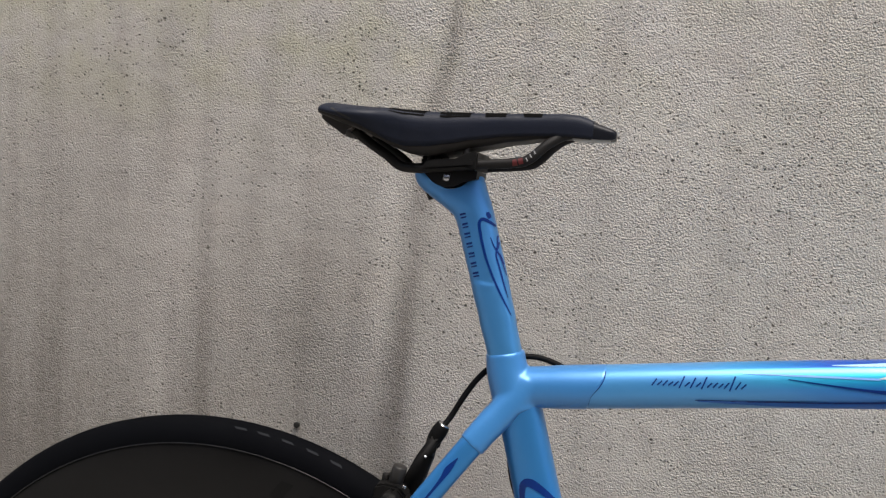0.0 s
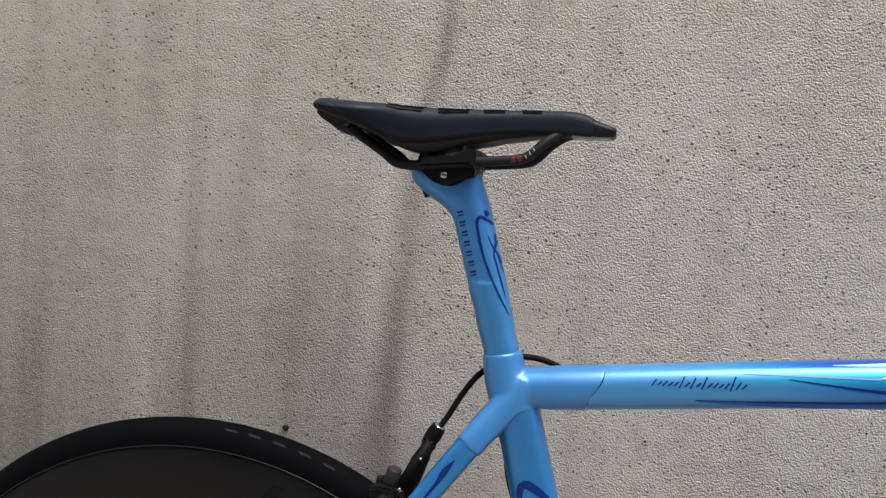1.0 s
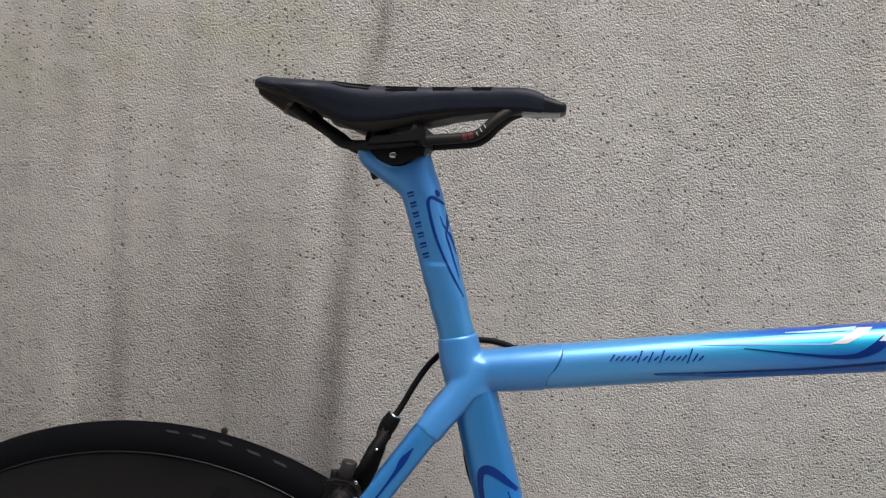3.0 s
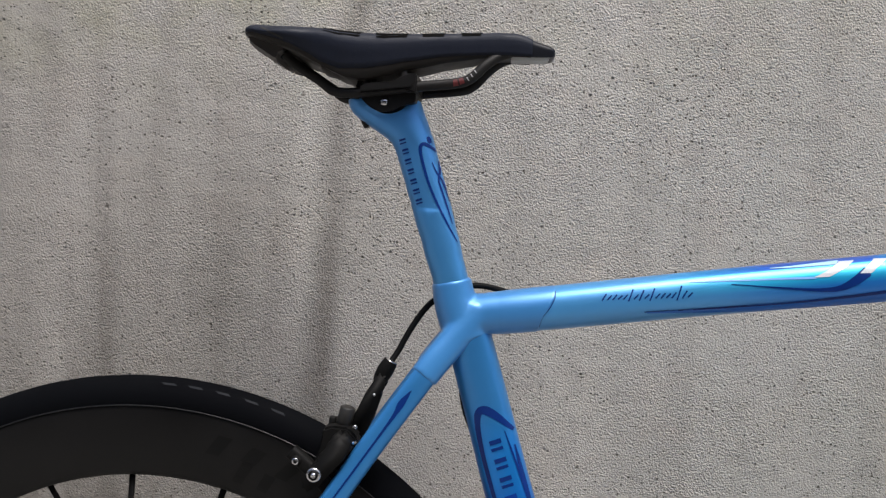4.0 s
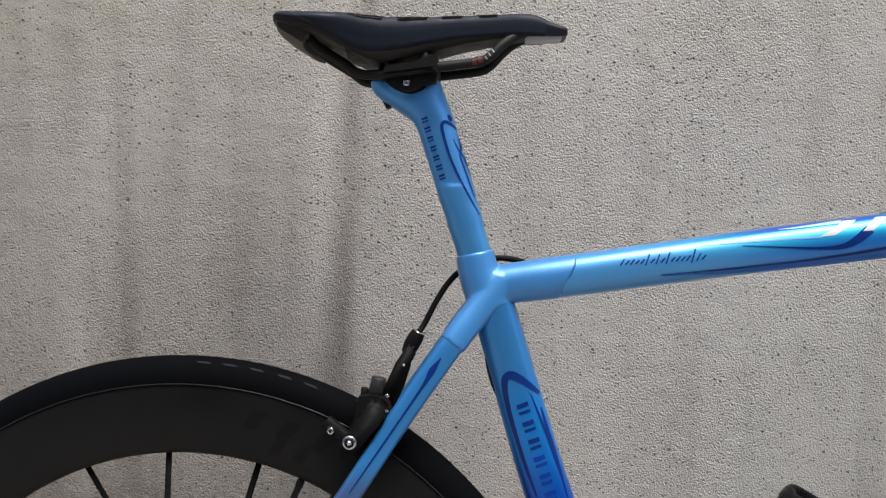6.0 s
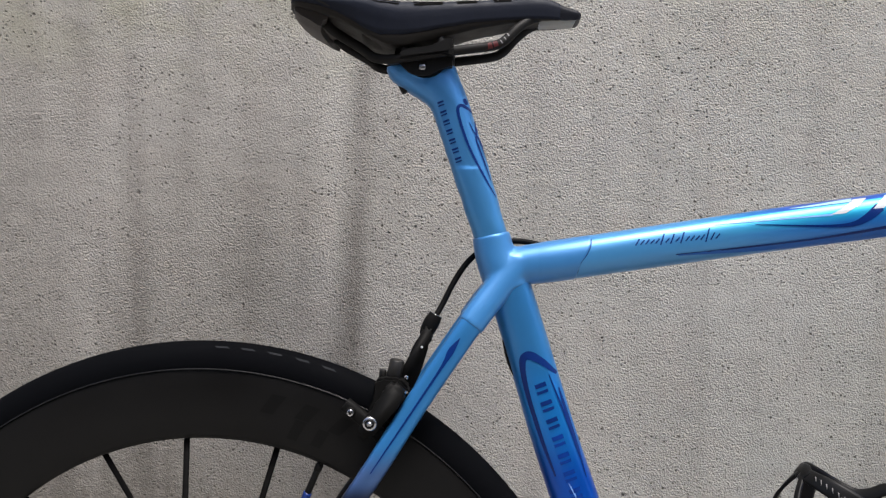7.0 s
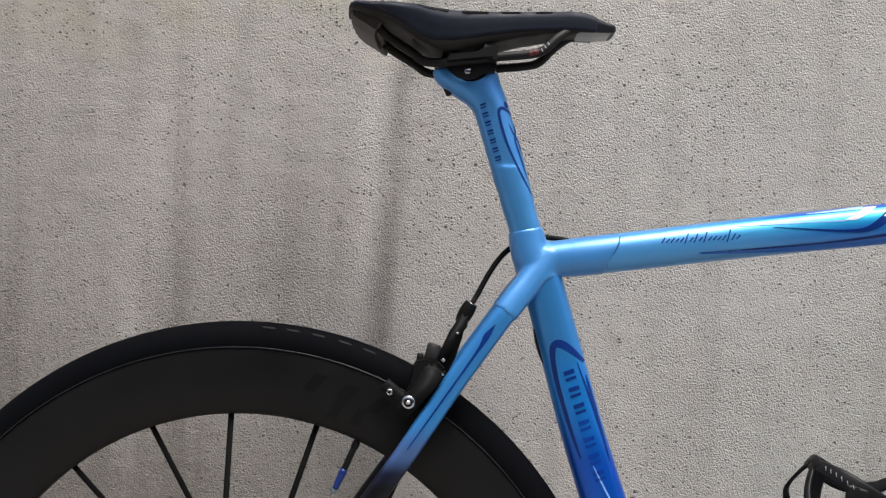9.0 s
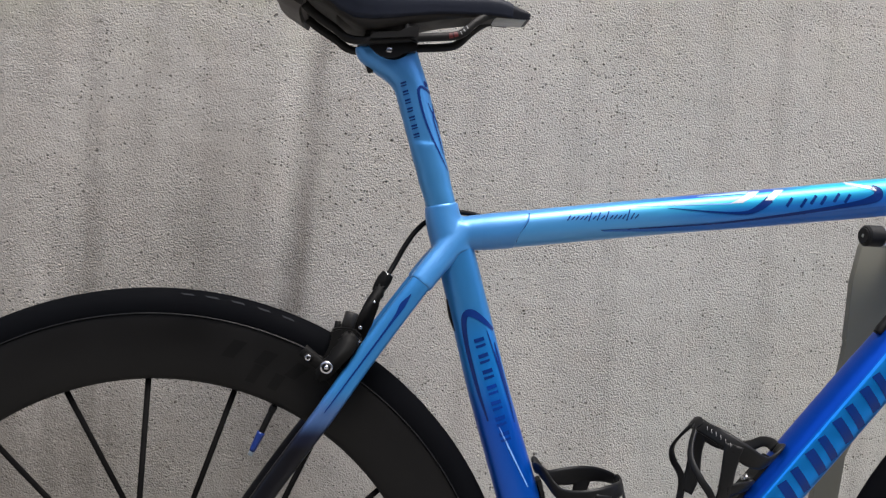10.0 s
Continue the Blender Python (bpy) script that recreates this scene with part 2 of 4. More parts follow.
def paving():
    n = Nodes("concrete_paving")
    col = n.ramp(n.noise(6, 6), [(0.3, (0.22, 0.213, 0.20, 1)), (0.7, (0.31, 0.30, 0.282, 1))])
    col = n.mix(n.remap(n.noise(300, 2), 0.45, 0.7, 0, 0.4), col, (0.13, 0.128, 0.12, 1))
    n.bump(n.noise(250, 4), 0.002)
    return n.set(Base_Color=col, Roughness=0.9)


m_wall, m_ground = stucco(), paving()
m_unseen_wall = plain("unseen_wall_dark", (0.06, 0.058, 0.055, 1), 0.9, grain=200, relief=0.001)


# ---- mesh helpers ----
def mesh_ob(name, bm, mat, smooth=True):
    bmesh.ops.recalc_face_normals(bm, faces=bm.faces)
    me = bpy.data.meshes.new(name)
    bm.to_mesh(me)
    bm.free()
    me.materials.append(mat)
    for p in me.polygons:
        p.use_smooth = smooth
    return new(name, me)


def sharp(ob, degrees=35):
    ob.data.set_sharp_from_angle(angle=radians(degrees))
    return ob


def part(name, bm, mat, parent, label="", smooth=True):
    ob = mesh_ob(name, bm, mat, smooth)
    ob.parent = parent
    if label:
        tagged(ob, label)
    return ob


def catmull(pts, per=8):
    """Points along a smooth line through the given ones."""
    p = [Vector(q) for q in pts]
    if len(p) == 2:
        return [p[0].lerp(p[1], i / per) for i in range(per + 1)]
    p = [2 * p[0] - p[1]] + p + [2 * p[-1] - p[-2]]
    out = []
    for i in range(1, len(p) - 2):
        a, b, c, d = p[i - 1:i + 3]
        for k in range(per):
            t = k / per
            out.append(0.5 * ((2 * b) + (c - a) * t + (2 * a - 5 * b + 4 * c - d) * t * t + (3 * b - a - 3 * c + d) * t ** 3))
    return out + [p[-2]]


def loft(rings, bm=None, close=True, cap=True):
    bm = bm or bmesh.new()
    rows = [[bm.verts.new(v) for v in ring] for ring in rings]
    n = len(rows[0])
    for a, b in zip(rows, rows[1:]):
        for i in range(n if close else n - 1):
            j = (i + 1) % n
            bm.faces.new((a[i], a[j], b[j], b[i]))
    if cap and close:
        bm.faces.new(rows[0])
        bm.faces.new(rows[-1])
    return bm


def lerp_table(table, x):
    for (x0, *a), (x1, *b) in zip(table, table[1:]):
        if x <= x1:
            t = max(0.0, min(1.0, (x - x0) / (x1 - x0)))
            t = t * t * (3 - 2 * t) * 0.35 + t * 0.65
            return [u + (v - u) * t for u, v in zip(a, b)]
    return list(table[-1][1:])


def sweep(path, size, sides=16, bm=None, power=2.0, smooth=6, side=(0, 1, 0)):
    """A bar along path; size(t) gives its half depth in the plane of the bicycle and half width across."""
    pts = catmull(path, smooth) if smooth else [Vector(p) for p in path]
    rings = []
    for i, p in enumerate(pts):
        d = (pts[min(i + 1, len(pts) - 1)] - pts[max(i - 1, 0)]).normalized()
        across = (Vector(side) - d * Vector(side).dot(d)).normalized()
        up = across.cross(d).normalized()
        a, b = size(i / (len(pts) - 1)) if callable(size) else size
        ring = []
        for k in range(sides):
            c, s = math.cos(2 * math.pi * k / sides), math.sin(2 * math.pi * k / sides)
            c, s = math.copysign(abs(c) ** (2 / power), c), math.copysign(abs(s) ** (2 / power), s)
            ring.append(p + up * a * c + across * b * s)
        rings.append(ring)
    return loft(rings, bm)


def slab(outline, y0, y1, bevel=0.0, bm=None):
    """A plate: outline in x, z, from y0 to y1, its edges rounded."""
    mine = bmesh.new()
    a = [mine.verts.new((x, y0, z)) for x, z in outline]
    b = [mine.verts.new((x, y1, z)) for x, z in outline]
    n = len(a)
    mine.faces.new(a)
    mine.faces.new(b[::-1])
    for i in range(n):
        mine.faces.new((a[i], b[i], b[(i + 1) % n], a[(i + 1) % n]))
    if bevel:
        bmesh.ops.bevel(mine, geom=list(mine.edges), offset=bevel, segments=2, affect="EDGES", clamp_overlap=True)
    if bm:
        me = bpy.data.meshes.new("tmp")
        mine.to_mesh(me)
        bm.from_mesh(me)
        bpy.data.meshes.remove(me)
        mine.free()
        return bm
    return mine


def disc(centre, axis, radius, depth, sides=20, bevel=0.0, bm=None):
    """A short round bar about centre."""
    axis = Vector(axis).normalized()
    u = axis.orthogonal().normalized()
    w = axis.cross(u)
    c = Vector(centre)
    prof = [(-depth / 2, radius - bevel), (-depth / 2 + bevel, radius), (depth / 2 - bevel, radius), (depth / 2, radius - bevel)] if bevel else [(-depth / 2, radius), (depth / 2, radius)]
    return loft([[c + axis * h + (u * math.cos(2 * math.pi * k / sides) + w * math.sin(2 * math.pi * k / sides)) * r for k in range(sides)] for h, r in prof], bm)


def mm(*v):
    return tuple(q / 1000 for q in v)


def skin(ob):
    return BVHTree.FromPolygons([v.co for v in ob.data.vertices], [tuple(p.vertices) for p in ob.data.polygons])


def lay(tree, x, z, lift=0.0004, top=None):
    """The place on a surface under x, z as seen square from the side, or None; top: from above, with z as the place across."""
    hit = tree.ray_cast(Vector((x, z, 2)), Vector((0, 0, -1))) if top else tree.ray_cast(Vector((x, -0.5, z)), Vector((0, 1, 0)))
    if hit[0] is None:
        return None
    return hit[0] + hit[1] * (lift if hit[1].dot(Vector((0, 0, 1) if top else (0, -1, 0))) > 0 else -lift)


def band(tree, edge_a, edge_b, across=4, per=6, bm=None, top=None):
    """A printed band on a surface between two lines of x, z (millimetres)."""
    bm = bm or bmesh.new()
    a, b = catmull([mm(*p, 0) for p in edge_a], per), catmull([mm(*p, 0) for p in edge_b], per)
    rows = []
    for p, q in zip(a, b):
        row = []
        for k in range(across + 1):
            v = p.lerp(q, k / across)
            s = lay(tree, v.x, v.y, top=top)
            row.append(bm.verts.new(s) if s else None)
        rows.append(row)
    for r, s in zip(rows, rows[1:]):
        for k in range(across):
            four = (r[k], r[k + 1], s[k + 1], s[k])
            if None not in four:
                bm.faces.new(four)
    return bm


def stroke(tree, pts, across=2, per=6, bm=None):
    """A printed line of changing width: x, z, width in millimetres."""
    line = catmull(pts, per)
    a, b = [], []
    for i, p in enumerate(line):
        d = line[min(i + 1, len(line) - 1)] - line[max(i - 1, 0)]
        n = Vector((-d.y, d.x)).normalized() * p.z / 2
        a.append((p.x + n.x, p.y + n.y))
        b.append((p.x - n.x, p.y - n.y))
    bm = bm or bmesh.new()
    rows = []
    for p, q in zip(a, b):
        row = []
        for k in range(across + 1):
            t = k / across
            s = lay(tree, (p[0] + (q[0] - p[0]) * t) / 1000, (p[1] + (q[1] - p[1]) * t) / 1000)
            row.append(bm.verts.new(s) if s else None)
        rows.append(row)
    for r, s in zip(rows, rows[1:]):
        for k in range(across):
            four = (r[k], r[k + 1], s[k + 1], s[k])
            if None not in four:
                bm.faces.new(four)
    return bm


# ---- the setting ----
def box(x0, x1, y0, y1, z0, z1, name, mat):
    bm = bmesh.new()
    bmesh.ops.create_cube(bm, size=1, matrix=Matrix.LocRotScale(((x0 + x1) / 2, (y0 + y1) / 2, (z0 + z1) / 2), None, (x1 - x0, y1 - y0, z1 - z0)))
    return mesh_ob(name, bm, mat, False)


WALL_Y = 0.2309
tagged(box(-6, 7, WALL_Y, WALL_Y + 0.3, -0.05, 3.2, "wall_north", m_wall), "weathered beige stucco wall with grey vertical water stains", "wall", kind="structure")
# the dark wall opposite is added, unseen, to cut side light and reflections
tagged(box(-9, 9, -4.3, -4.0, -0.05, 3.4, "unseen_wall", m_unseen_wall), "unseen dark wall, added to cut side light and darken reflections", "wall", kind="structure")
tagged(box(-150, 150, -150, 150, -0.3, 0.0, "ground", m_ground), "grey concrete ground in front of the wall", "ground", kind="structure")

plug = mesh_ob("wall_plug", disc((0.011, 0.2300, 0.607), (0, 1, 0), 0.0035, 0.004, 16, 0.0008), m_panel)
tagged(plug, "small dark grey plastic plug set in the stucco wall", "wall plug")

# ---- the bicycle: built in its own plane, rear tyre's foot at the origin, leaning on to the stand ----
ROOT = pose(0, 0, 0, -3.871, 0, -5.258)
bike = new("bicycle")
bike.matrix_world = ROOT
tagged(bike, "light to deep blue carbon road bicycle leaning near a stucco wall", "bicycle")
AXLE = 0.338
FRONT = 0.975


def holder(name, parent, label=""):
    ob = new(name)
    ob.parent = parent
    if label:
        tagged(ob, label)
    return ob


# wheels
def wheel(name, cx, count, phase, offsets, label, valve_at=None, marks=False, nudge=()):
    def ring(prof, mat, nm, parent, segs=160, lbl=""):
        rings = []
        for i in range(segs + 1):
            a = 2 * math.pi * i / segs
            rings.append([Vector((cx + math.cos(a) * r, y, AXLE + math.sin(a) * r)) for r, y in prof])
        bm = loft(rings, cap=False)
        bmesh.ops.remove_doubles(bm, verts=bm.verts, dist=1e-6)
        return part(nm, bm, mat, parent, lbl)

    rim_prof = [mm(r, y) for r, y in ((254.4, -2.5), (255, -4.5), (260.5, -8), (272, -11.2), (287, -12.6), (302, -12.8), (313.5, -12.2), (316, -11.4), (316, 11.4), (313.5, 12.2), (302, 12.8), (287, 12.6), (272, 11.2), (260.5, 8), (255, 4.5), (254.4, 2.5))]
    rim = ring(rim_prof, m_rim, name, bike, lbl=label)
    tyre_prof = [mm(r, y) for r, y in ((314, -9), (315.0, -12.9), (316.2, -13.3), (319, -13.5), (323.4, -13.1), (328, -11.6), (332.5, -8.9), (335.6, -5.6), (337.4, -2.2), (337.8, 0), (337.4, 2.2), (335.6, 5.6), (332.5, 8.9), (328, 11.6), (323.4, 13.1), (319, 13.5), (316.2, 13.3), (315.0, 12.9), (314, 9))]
    ring(tyre_prof, m_rubber, "tyre", rim, lbl="smooth black rubber tyre")
    ring([mm(r, y) for r, y in ((314.8, -12.6), (315.1, -13.4), (315.6, -13.5), (316.0, -13.0), (315.6, -12.2))], m_edge, "rim_edge", rim)
    hub = disc((cx, 0, AXLE), (0, 1, 0), 0.018, 0.072, 28, 0.002)
    for y in (-0.034, 0.03):
        disc((cx, y, AXLE), (0, 1, 0), 0.026, 0.004, 28, 0.001, hub)
    disc((cx, 0, AXLE), (0, 1, 0), 0.006, 0.125, 16, 0.001, hub)
    sharp(part("hub", hub, m_black, rim, "black hub"))
    for k in range(count):
        a = radians(phase + 360 / count * k + (nudge[k % len(nudge)] if nudge else 0.0))
        out = Vector((math.cos(a), 0, math.sin(a)))
        tang = Vector((-out.z, 0, out.x))
        off = offsets[k % len(offsets)] / 1000
        y = -0.034 if k % 2 else 0.032
        p0 = Vector((cx, 0, AXLE)) + out * 0.2568
        p1 = Vector((cx, y * 0.9, AXLE)) + tang * off + out * math.sqrt(max(0.0, 0.026 ** 2 - min(abs(off), 0.026) ** 2))
        bm = bmesh.new()
        sweep([p0, p1], mm(2.7, 0.8), 8, bm, smooth=0)
        part("spoke", bm, m_spoke, rim)
    if valve_at:
        a = radians(valve_at)
        out = Vector((math.cos(a), 0, math.sin(a)))
        c = Vector((cx, 0, AXLE))
        v = disc(c + out * 0.237, out, 0.003, 0.034, 14, 0.0005)
        disc(c + out * 0.2495, out, 0.0035, 0.006, 14, 0.0005, v)
        part("valve", v, m_black, rim)
        part("valve_cap", sweep([c + out * 0.226, c + out * 0.216, c + out * 0.2065], lambda t: (0.0038 - 0.0010 * t, 0.0038 - 0.0010 * t), 14, smooth=4), m_blue_cap, rim, "blue plastic valve cap")
        part("valve_tip", disc(c + out * 0.2045, out, 0.0024, 0.005, 12, 0.0005), m_clear, rim)
    if marks:
        tree = skin(rim)

        def arc(r, a):
            return (cx + r * math.cos(a)) * 1000, (AXLE + r * math.sin(a)) * 1000
        # plain dark bars where the rim bears its tone-on-tone print
        for a0, turn, outer, inner, wide in ((78.2, 1.6, 301, 284, 2.3), (72.6, 1.2, 300, 286, 2.5), (73.4, 0.9, 285, 267, 1.9), (69.2, 0.6, 284, 268, 1.9), (66.4, 1.4, 301, 285, 2.2)):
            e0 = [arc(r / 1000, radians(a0 + s)) for r, s in ((outer, 0.0), ((outer + inner) / 2, turn * 0.5), (inner, turn))]
            e1 = [arc(r / 1000, radians(a0 + s - wide)) for r, s in ((outer, 0.0), ((outer + inner) / 2, turn * 0.5), (inner, turn))]
            part("print", band(tree, e0, e1), m_logo, rim)
        tyre = [o for o in rim.children if o.name.startswith("tyre")][0]
        ttree = skin(tyre)
        for a0 in (88.2, 84.4, 80.4, 76.2, 72.2):
            e0 = [arc(0.3340, radians(a0)), arc(0.3340, radians(a0 - 1.9))]
            e1 = [arc(0.3326, radians(a0 - 0.5)), arc(0.3326, radians(a0 - 2.4))]
            part("print", band(ttree, e0, e1, 2), m_mark, rim)
    return rim


rear_wheel = wheel("rear_wheel", 0.0025, 20, 3.5, (16, 12, -32, -44), "deep black carbon rear wheel with bladed spokes", 66.9, True, (0.2, 0.0, -1.3, -1.2))
front_wheel = wheel("front_wheel", FRONT, 16, 4.0, (0,), "deep black carbon front wheel")

# frame tubes


def seat_tube_ring(z):
    """Centre and half depth of the seat tube at a height, in millimetres."""
    cx = 310.6 - 0.300 * (z - 563) + 0.042 * min(max(0.0, 590 - z), 140)
    return cx, 18.2 + (700 - z) * 0.009


seat_tube = part("seat_tube", sweep([mm(seat_tube_ring(z)[0], 0, z) for z in (727, 690, 640, 600, 563, 520, 487, 440, 400, 268)], lambda t: mm(18.2 + 3.2 * t, 17.2 + 2 * t), 40, power=2.25, smooth=10), m_seat_tube, bike, "seat tube fading from light to deep blue")
top_tube = part("top_tube", sweep([mm(312, 0, 746.2), mm(327, 0, 748.3), mm(460, 0, 767.8), mm(588, 0, 785.2), mm(695, 0, 800.8), mm(792, 0, 815)], lambda t: mm(16.7 + 2.6 * t, 16.5 + 1.5 * t), 44, power=2.35, smooth=12), m_top_tube, bike, "top tube fading from light blue to bright blue")
down_tube = part("down_tube", sweep([mm(398, 0, 270), mm(496.1, 0, 392.7), mm(605.6, 0, 525.2), mm(696.1, 0, 634.7), mm(803, 0, 755)], lambda t: mm(24.2 + 1.3 * t, 22.6), 44, power=2.4, smooth=10), m_down_tube, bike, "deep blue down tube with a bright azure side")
head = sweep([mm(815, 0, 706), mm(800, 0, 755), mm(776, 0, 834)], mm(23, 22), 32, power=2.1)
part("head_tube", head, m_top_tube, bike)
part("bottom_bracket", disc(mm(400, 0, 268), (0, 1, 0), 0.024, 0.086, 32, 0.002), m_down_tube, bike)
for s in (-1, 1):
    part("chain_stay", sweep([mm(398, s * 30, 270), mm(300, s * 36, 287), mm(150, s * 55, 312), mm(2, s * 66, 336)], lambda t: mm(15 - 5 * t, 9 - 2 * t), 20, power=2.3), m_stay, bike)
    part("fork_blade", sweep([mm(818, s * 30, 700), mm(838, s * 47, 640), mm(905, s * 50, 470), mm(973, s * 52, 340)], lambda t: mm(20 - 10 * t, 10 - 4 * t), 20, power=2.2), m_stay, bike)
part("fork_crown", sweep([mm(818, -36, 697), mm(816, -20, 712), mm(816, 20, 712), mm(818, 36, 697)], mm(15, 15), 20, side=(1, 0, 0)), m_down_tube, bike)

# seat stays
stays = []
for s in (-1, 1):
    stays.append(part("seat_stay", sweep([mm(238, s * 20, 703), mm(224, s * 24, 684), mm(185, s * 30, 627), mm(147, s * 37.5, 568), mm(97, s * 46.5, 494), mm(2, s * 66, 342)], lambda t: mm(10.0 - 0.8 * t, 7.6 - 1 * t), 24, power=2.5, smooth=10), m_stay, bike, "seat stay fading from light blue to black"))

# seat lug: one blended casting with sockets for the tubes
lug = bmesh.new()
sweep([mm(246.9, 0, 767), mm(249.6, 0, 754), mm(252.9, 0, 744), mm(257.2, 0, 733.5), mm(261.6, 0, 720.5)], lambda t: mm(15.9 + 3.8 * t, 15.9 + 3.3 * t), 40, lug, power=2.15, smooth=6)
rings = []
for x, z, a, b in ((252, 738.5, 15.5, 15), (285, 742.3, 17.2, 16.6), (298, 744.2, 17.4, 17.0), (312, 746.2, 17.2, 16.9)):
    ring = []
    for k in range(36):
        c, s = math.cos(2 * math.pi * k / 36), math.sin(2 * math.pi * k / 36)
        dz = a * math.copysign(abs(c) ** 0.86, c)
        ring.append(mm(x, b * math.copysign(abs(s) ** 0.86, s), z + dz))
    rings.append(ring)
loft(rings, lug)
for s in (-1, 1):
    sweep([mm(270, s * 5, 745), mm(252, s * 12, 721), mm(240, s * 17.5, 706), mm(229.5, s * 22.4, 691.5)], lambda t: mm(12.6 - 1.2 * t, 11 - 2.0 * t), 28, lug, power=2.5)
lug_ob = part("seat_lug", lug, m_lug, bike, "light blue seat lug joining the tubes")
rm = lug_ob.modifiers.new("blend", "REMESH")
rm.mode, rm.voxel_size, rm.use_smooth_shade = "VOXEL", 0.0011, True
sm = lug_ob.modifiers.new("soften", "SMOOTH")
sm.factor, sm.iterations = 0.5, 24
SEAM = [(730, 317.2), (735, 318.0), (743, 320.3), (750, 325.4), (757, 328.8), (762.6, 329.6), (768, 329.8)]
rings = []
for t, swell in ((0.0, -0.5), (0.12, -0.05), (0.4, 0.1), (0.7, 0.2), (0.95, 0.3), (0.99, 0.2), (1.0, -0.1), (1.0, -1.4)):
    ring = []
    for k in range(40):
        c, q = math.cos(2 * math.pi * k / 40), math.sin(2 * math.pi * k / 40)
        dz, dy = (17.5 + swell) * math.copysign(abs(c) ** 0.86, c), (17.1 + swell) * math.copysign(abs(q) ** 0.86, q)
        x = 286 + (lerp_table(SEAM, 747.6 + dz)[0] - 286) * t
        ring.append(mm(x, dy, 742.5 + (x - 286) * 0.138 + dz))
    rings.append(ring)
sharp(part("sleeve", loft(rings, cap=False), m_lug, lug_ob), 45)

# prints on the tubes: plain bands, lines and bars
tt, stree, dtree = skin(top_tube), skin(seat_tube), skin(down_tube)
part("seam", stroke(tt, [(329.6, 762.6, 0.7), (328.8, 757, 0.7), (325.4, 750, 0.7), (320.3, 743, 0.7), (318.0, 735, 0.7)]), m_navy, top_tube, "dark joint line")
part("lower_band", band(tt, [(400, 750.6), (476, 759.6), (551, 770.2), (610, 779.2), (690, 792), (770, 804)], [(400, 749.6), (476, 754.6), (551, 763.2), (610, 771.6), (690, 782), (770, 793)]), m_deep, top_tube, "deep blue band along the underside")
part("loop_stripe", stroke(tt, [(664, 807.5, 4.5), (669, 804.5, 8), (669.5, 799, 9), (660, 793.8, 7), (645, 789.6, 5), (610, 781.8, 3.4), (576, 775, 2.6), (542, 768.6, 2.0), (503, 762.6, 1.6), (440, 755, 1.2), (398, 750.6, 0.8)], per=8), m_navy, top_tube, "navy looping stripe")
part("hook_stripe", stroke(tt, [(462, 775, 0.5), (500, 774.2, 1.4), (525, 774, 2.4), (541, 775.8, 4.2), (552, 781.5, 6.4), (562, 789.8, 7.6)], per=8), m_navy, top_tube, "navy hooked stripe")
part("chevron", band(tt, [(556, 787.8), (562, 793.6), (568.5, 799.0)], [(564.5, 788.6), (571, 794.6), (578, 799.8)]), m_white, top_tube, "white slanted flash")
part("chevron", band(tt, [(522, 783.0), (533, 788.6), (543, 795.6)], [(534, 784.2), (544, 790.0), (554, 797.0)]), m_white, top_tube, "white slanted flash")
part("chevron", band(tt, [(492, 788.2), (508, 790.6), (543, 796.4)], [(492, 787.8), (508, 789.4), (540, 793.4)]), m_flash, top_tube, "pale flash line")
part("chevron", stroke(tt, [(430, 774.8, 0.4), (460, 777.6, 1.2), (490, 780.2, 1.4), (524, 783.0, 1.4)]), m_pale, top_tube, "pale flash line")
part("chevron", stroke(tt, [(640, 809.8, 3), (655, 807.6, 3), (668, 805.2, 3)]), m_white, top_tube, "white flash line")
# handwriting as plain thin bars
random.seed(4)
for i in range(17):
    x = 366 + i * 4.05
    tall = (3.0, 2.0, 2.4, 1.8, 2.2, 5.2, 2.0, 4.6, 2.0, 5.4, 2.2, 2.4, 2.0, 2.6, 6.4, 3.4, 2.2)[i]
    base = 759.2 + (x - 366) * 0.085
    part("script_bar", stroke(tt, [(x - 1.0, base - tall * 0.5, 1.1), (x + 2.4, base + tall * 1.25, 1.1)], per=2), m_navy, top_tube)
for xa, xb, low in ((578, 592, 783.4), (602, 612, 787.2), (625, 636, 790.4)):
    for x in (xa, xb):
        part("print_bar", stroke(tt, [(x, low, 2.8), (x + 5.5, low + 8.6, 2.8)], per=3), m_navy, top_tube)

part("loop_stripe", stroke(stree, [(301.5, 651.5, 2.2), (297.5, 655, 3.4), (288, 662.6, 5.6), (279, 667.0, 7.0), (273.8, 664.6, 5.8), (273.4, 655, 4.6), (277.2, 636.3, 3.7), (283.4, 615.2, 3.3), (291.4, 591, 2.8), (300.6, 567, 1.4)], across=3, per=8), m_navy, seat_tube, "navy looping stripe")
part("thin_stripe", stroke(stree, [(294.6, 651, 0.7), (303.5, 629, 1.6), (313, 604, 1.8), (322.7, 577, 0.8)], per=6), m_navy, seat_tube)
part("thin_stripe", stroke(stree, [(303, 640, 1.0), (308.6, 622, 2.6), (318, 593, 2.2), (326, 566, 0.8)], per=6), m_navy, seat_tube)
part("pale_stripe", stroke(stree, [(311.2, 561.8, 0.6), (322, 541.8, 1.5), (341.5, 506.4, 0.8)], per=6), m_pale, seat_tube)
for i in range(7):
    x, z = 284.0 + 4.75 * i, 641.5 - 14.4 * i
    for k, (dx, dz, w) in enumerate(((0, 0, 3.6), (1.8, -5.4, 2.4))):
        part("print_bar", stroke(stree, [(x + dx - 0.6, z + dz - 0.8, w), (x + dx + 8.2, z + dz + 2.6, w)], per=3), m_navy if i < 3 else m_mid, seat_tube)

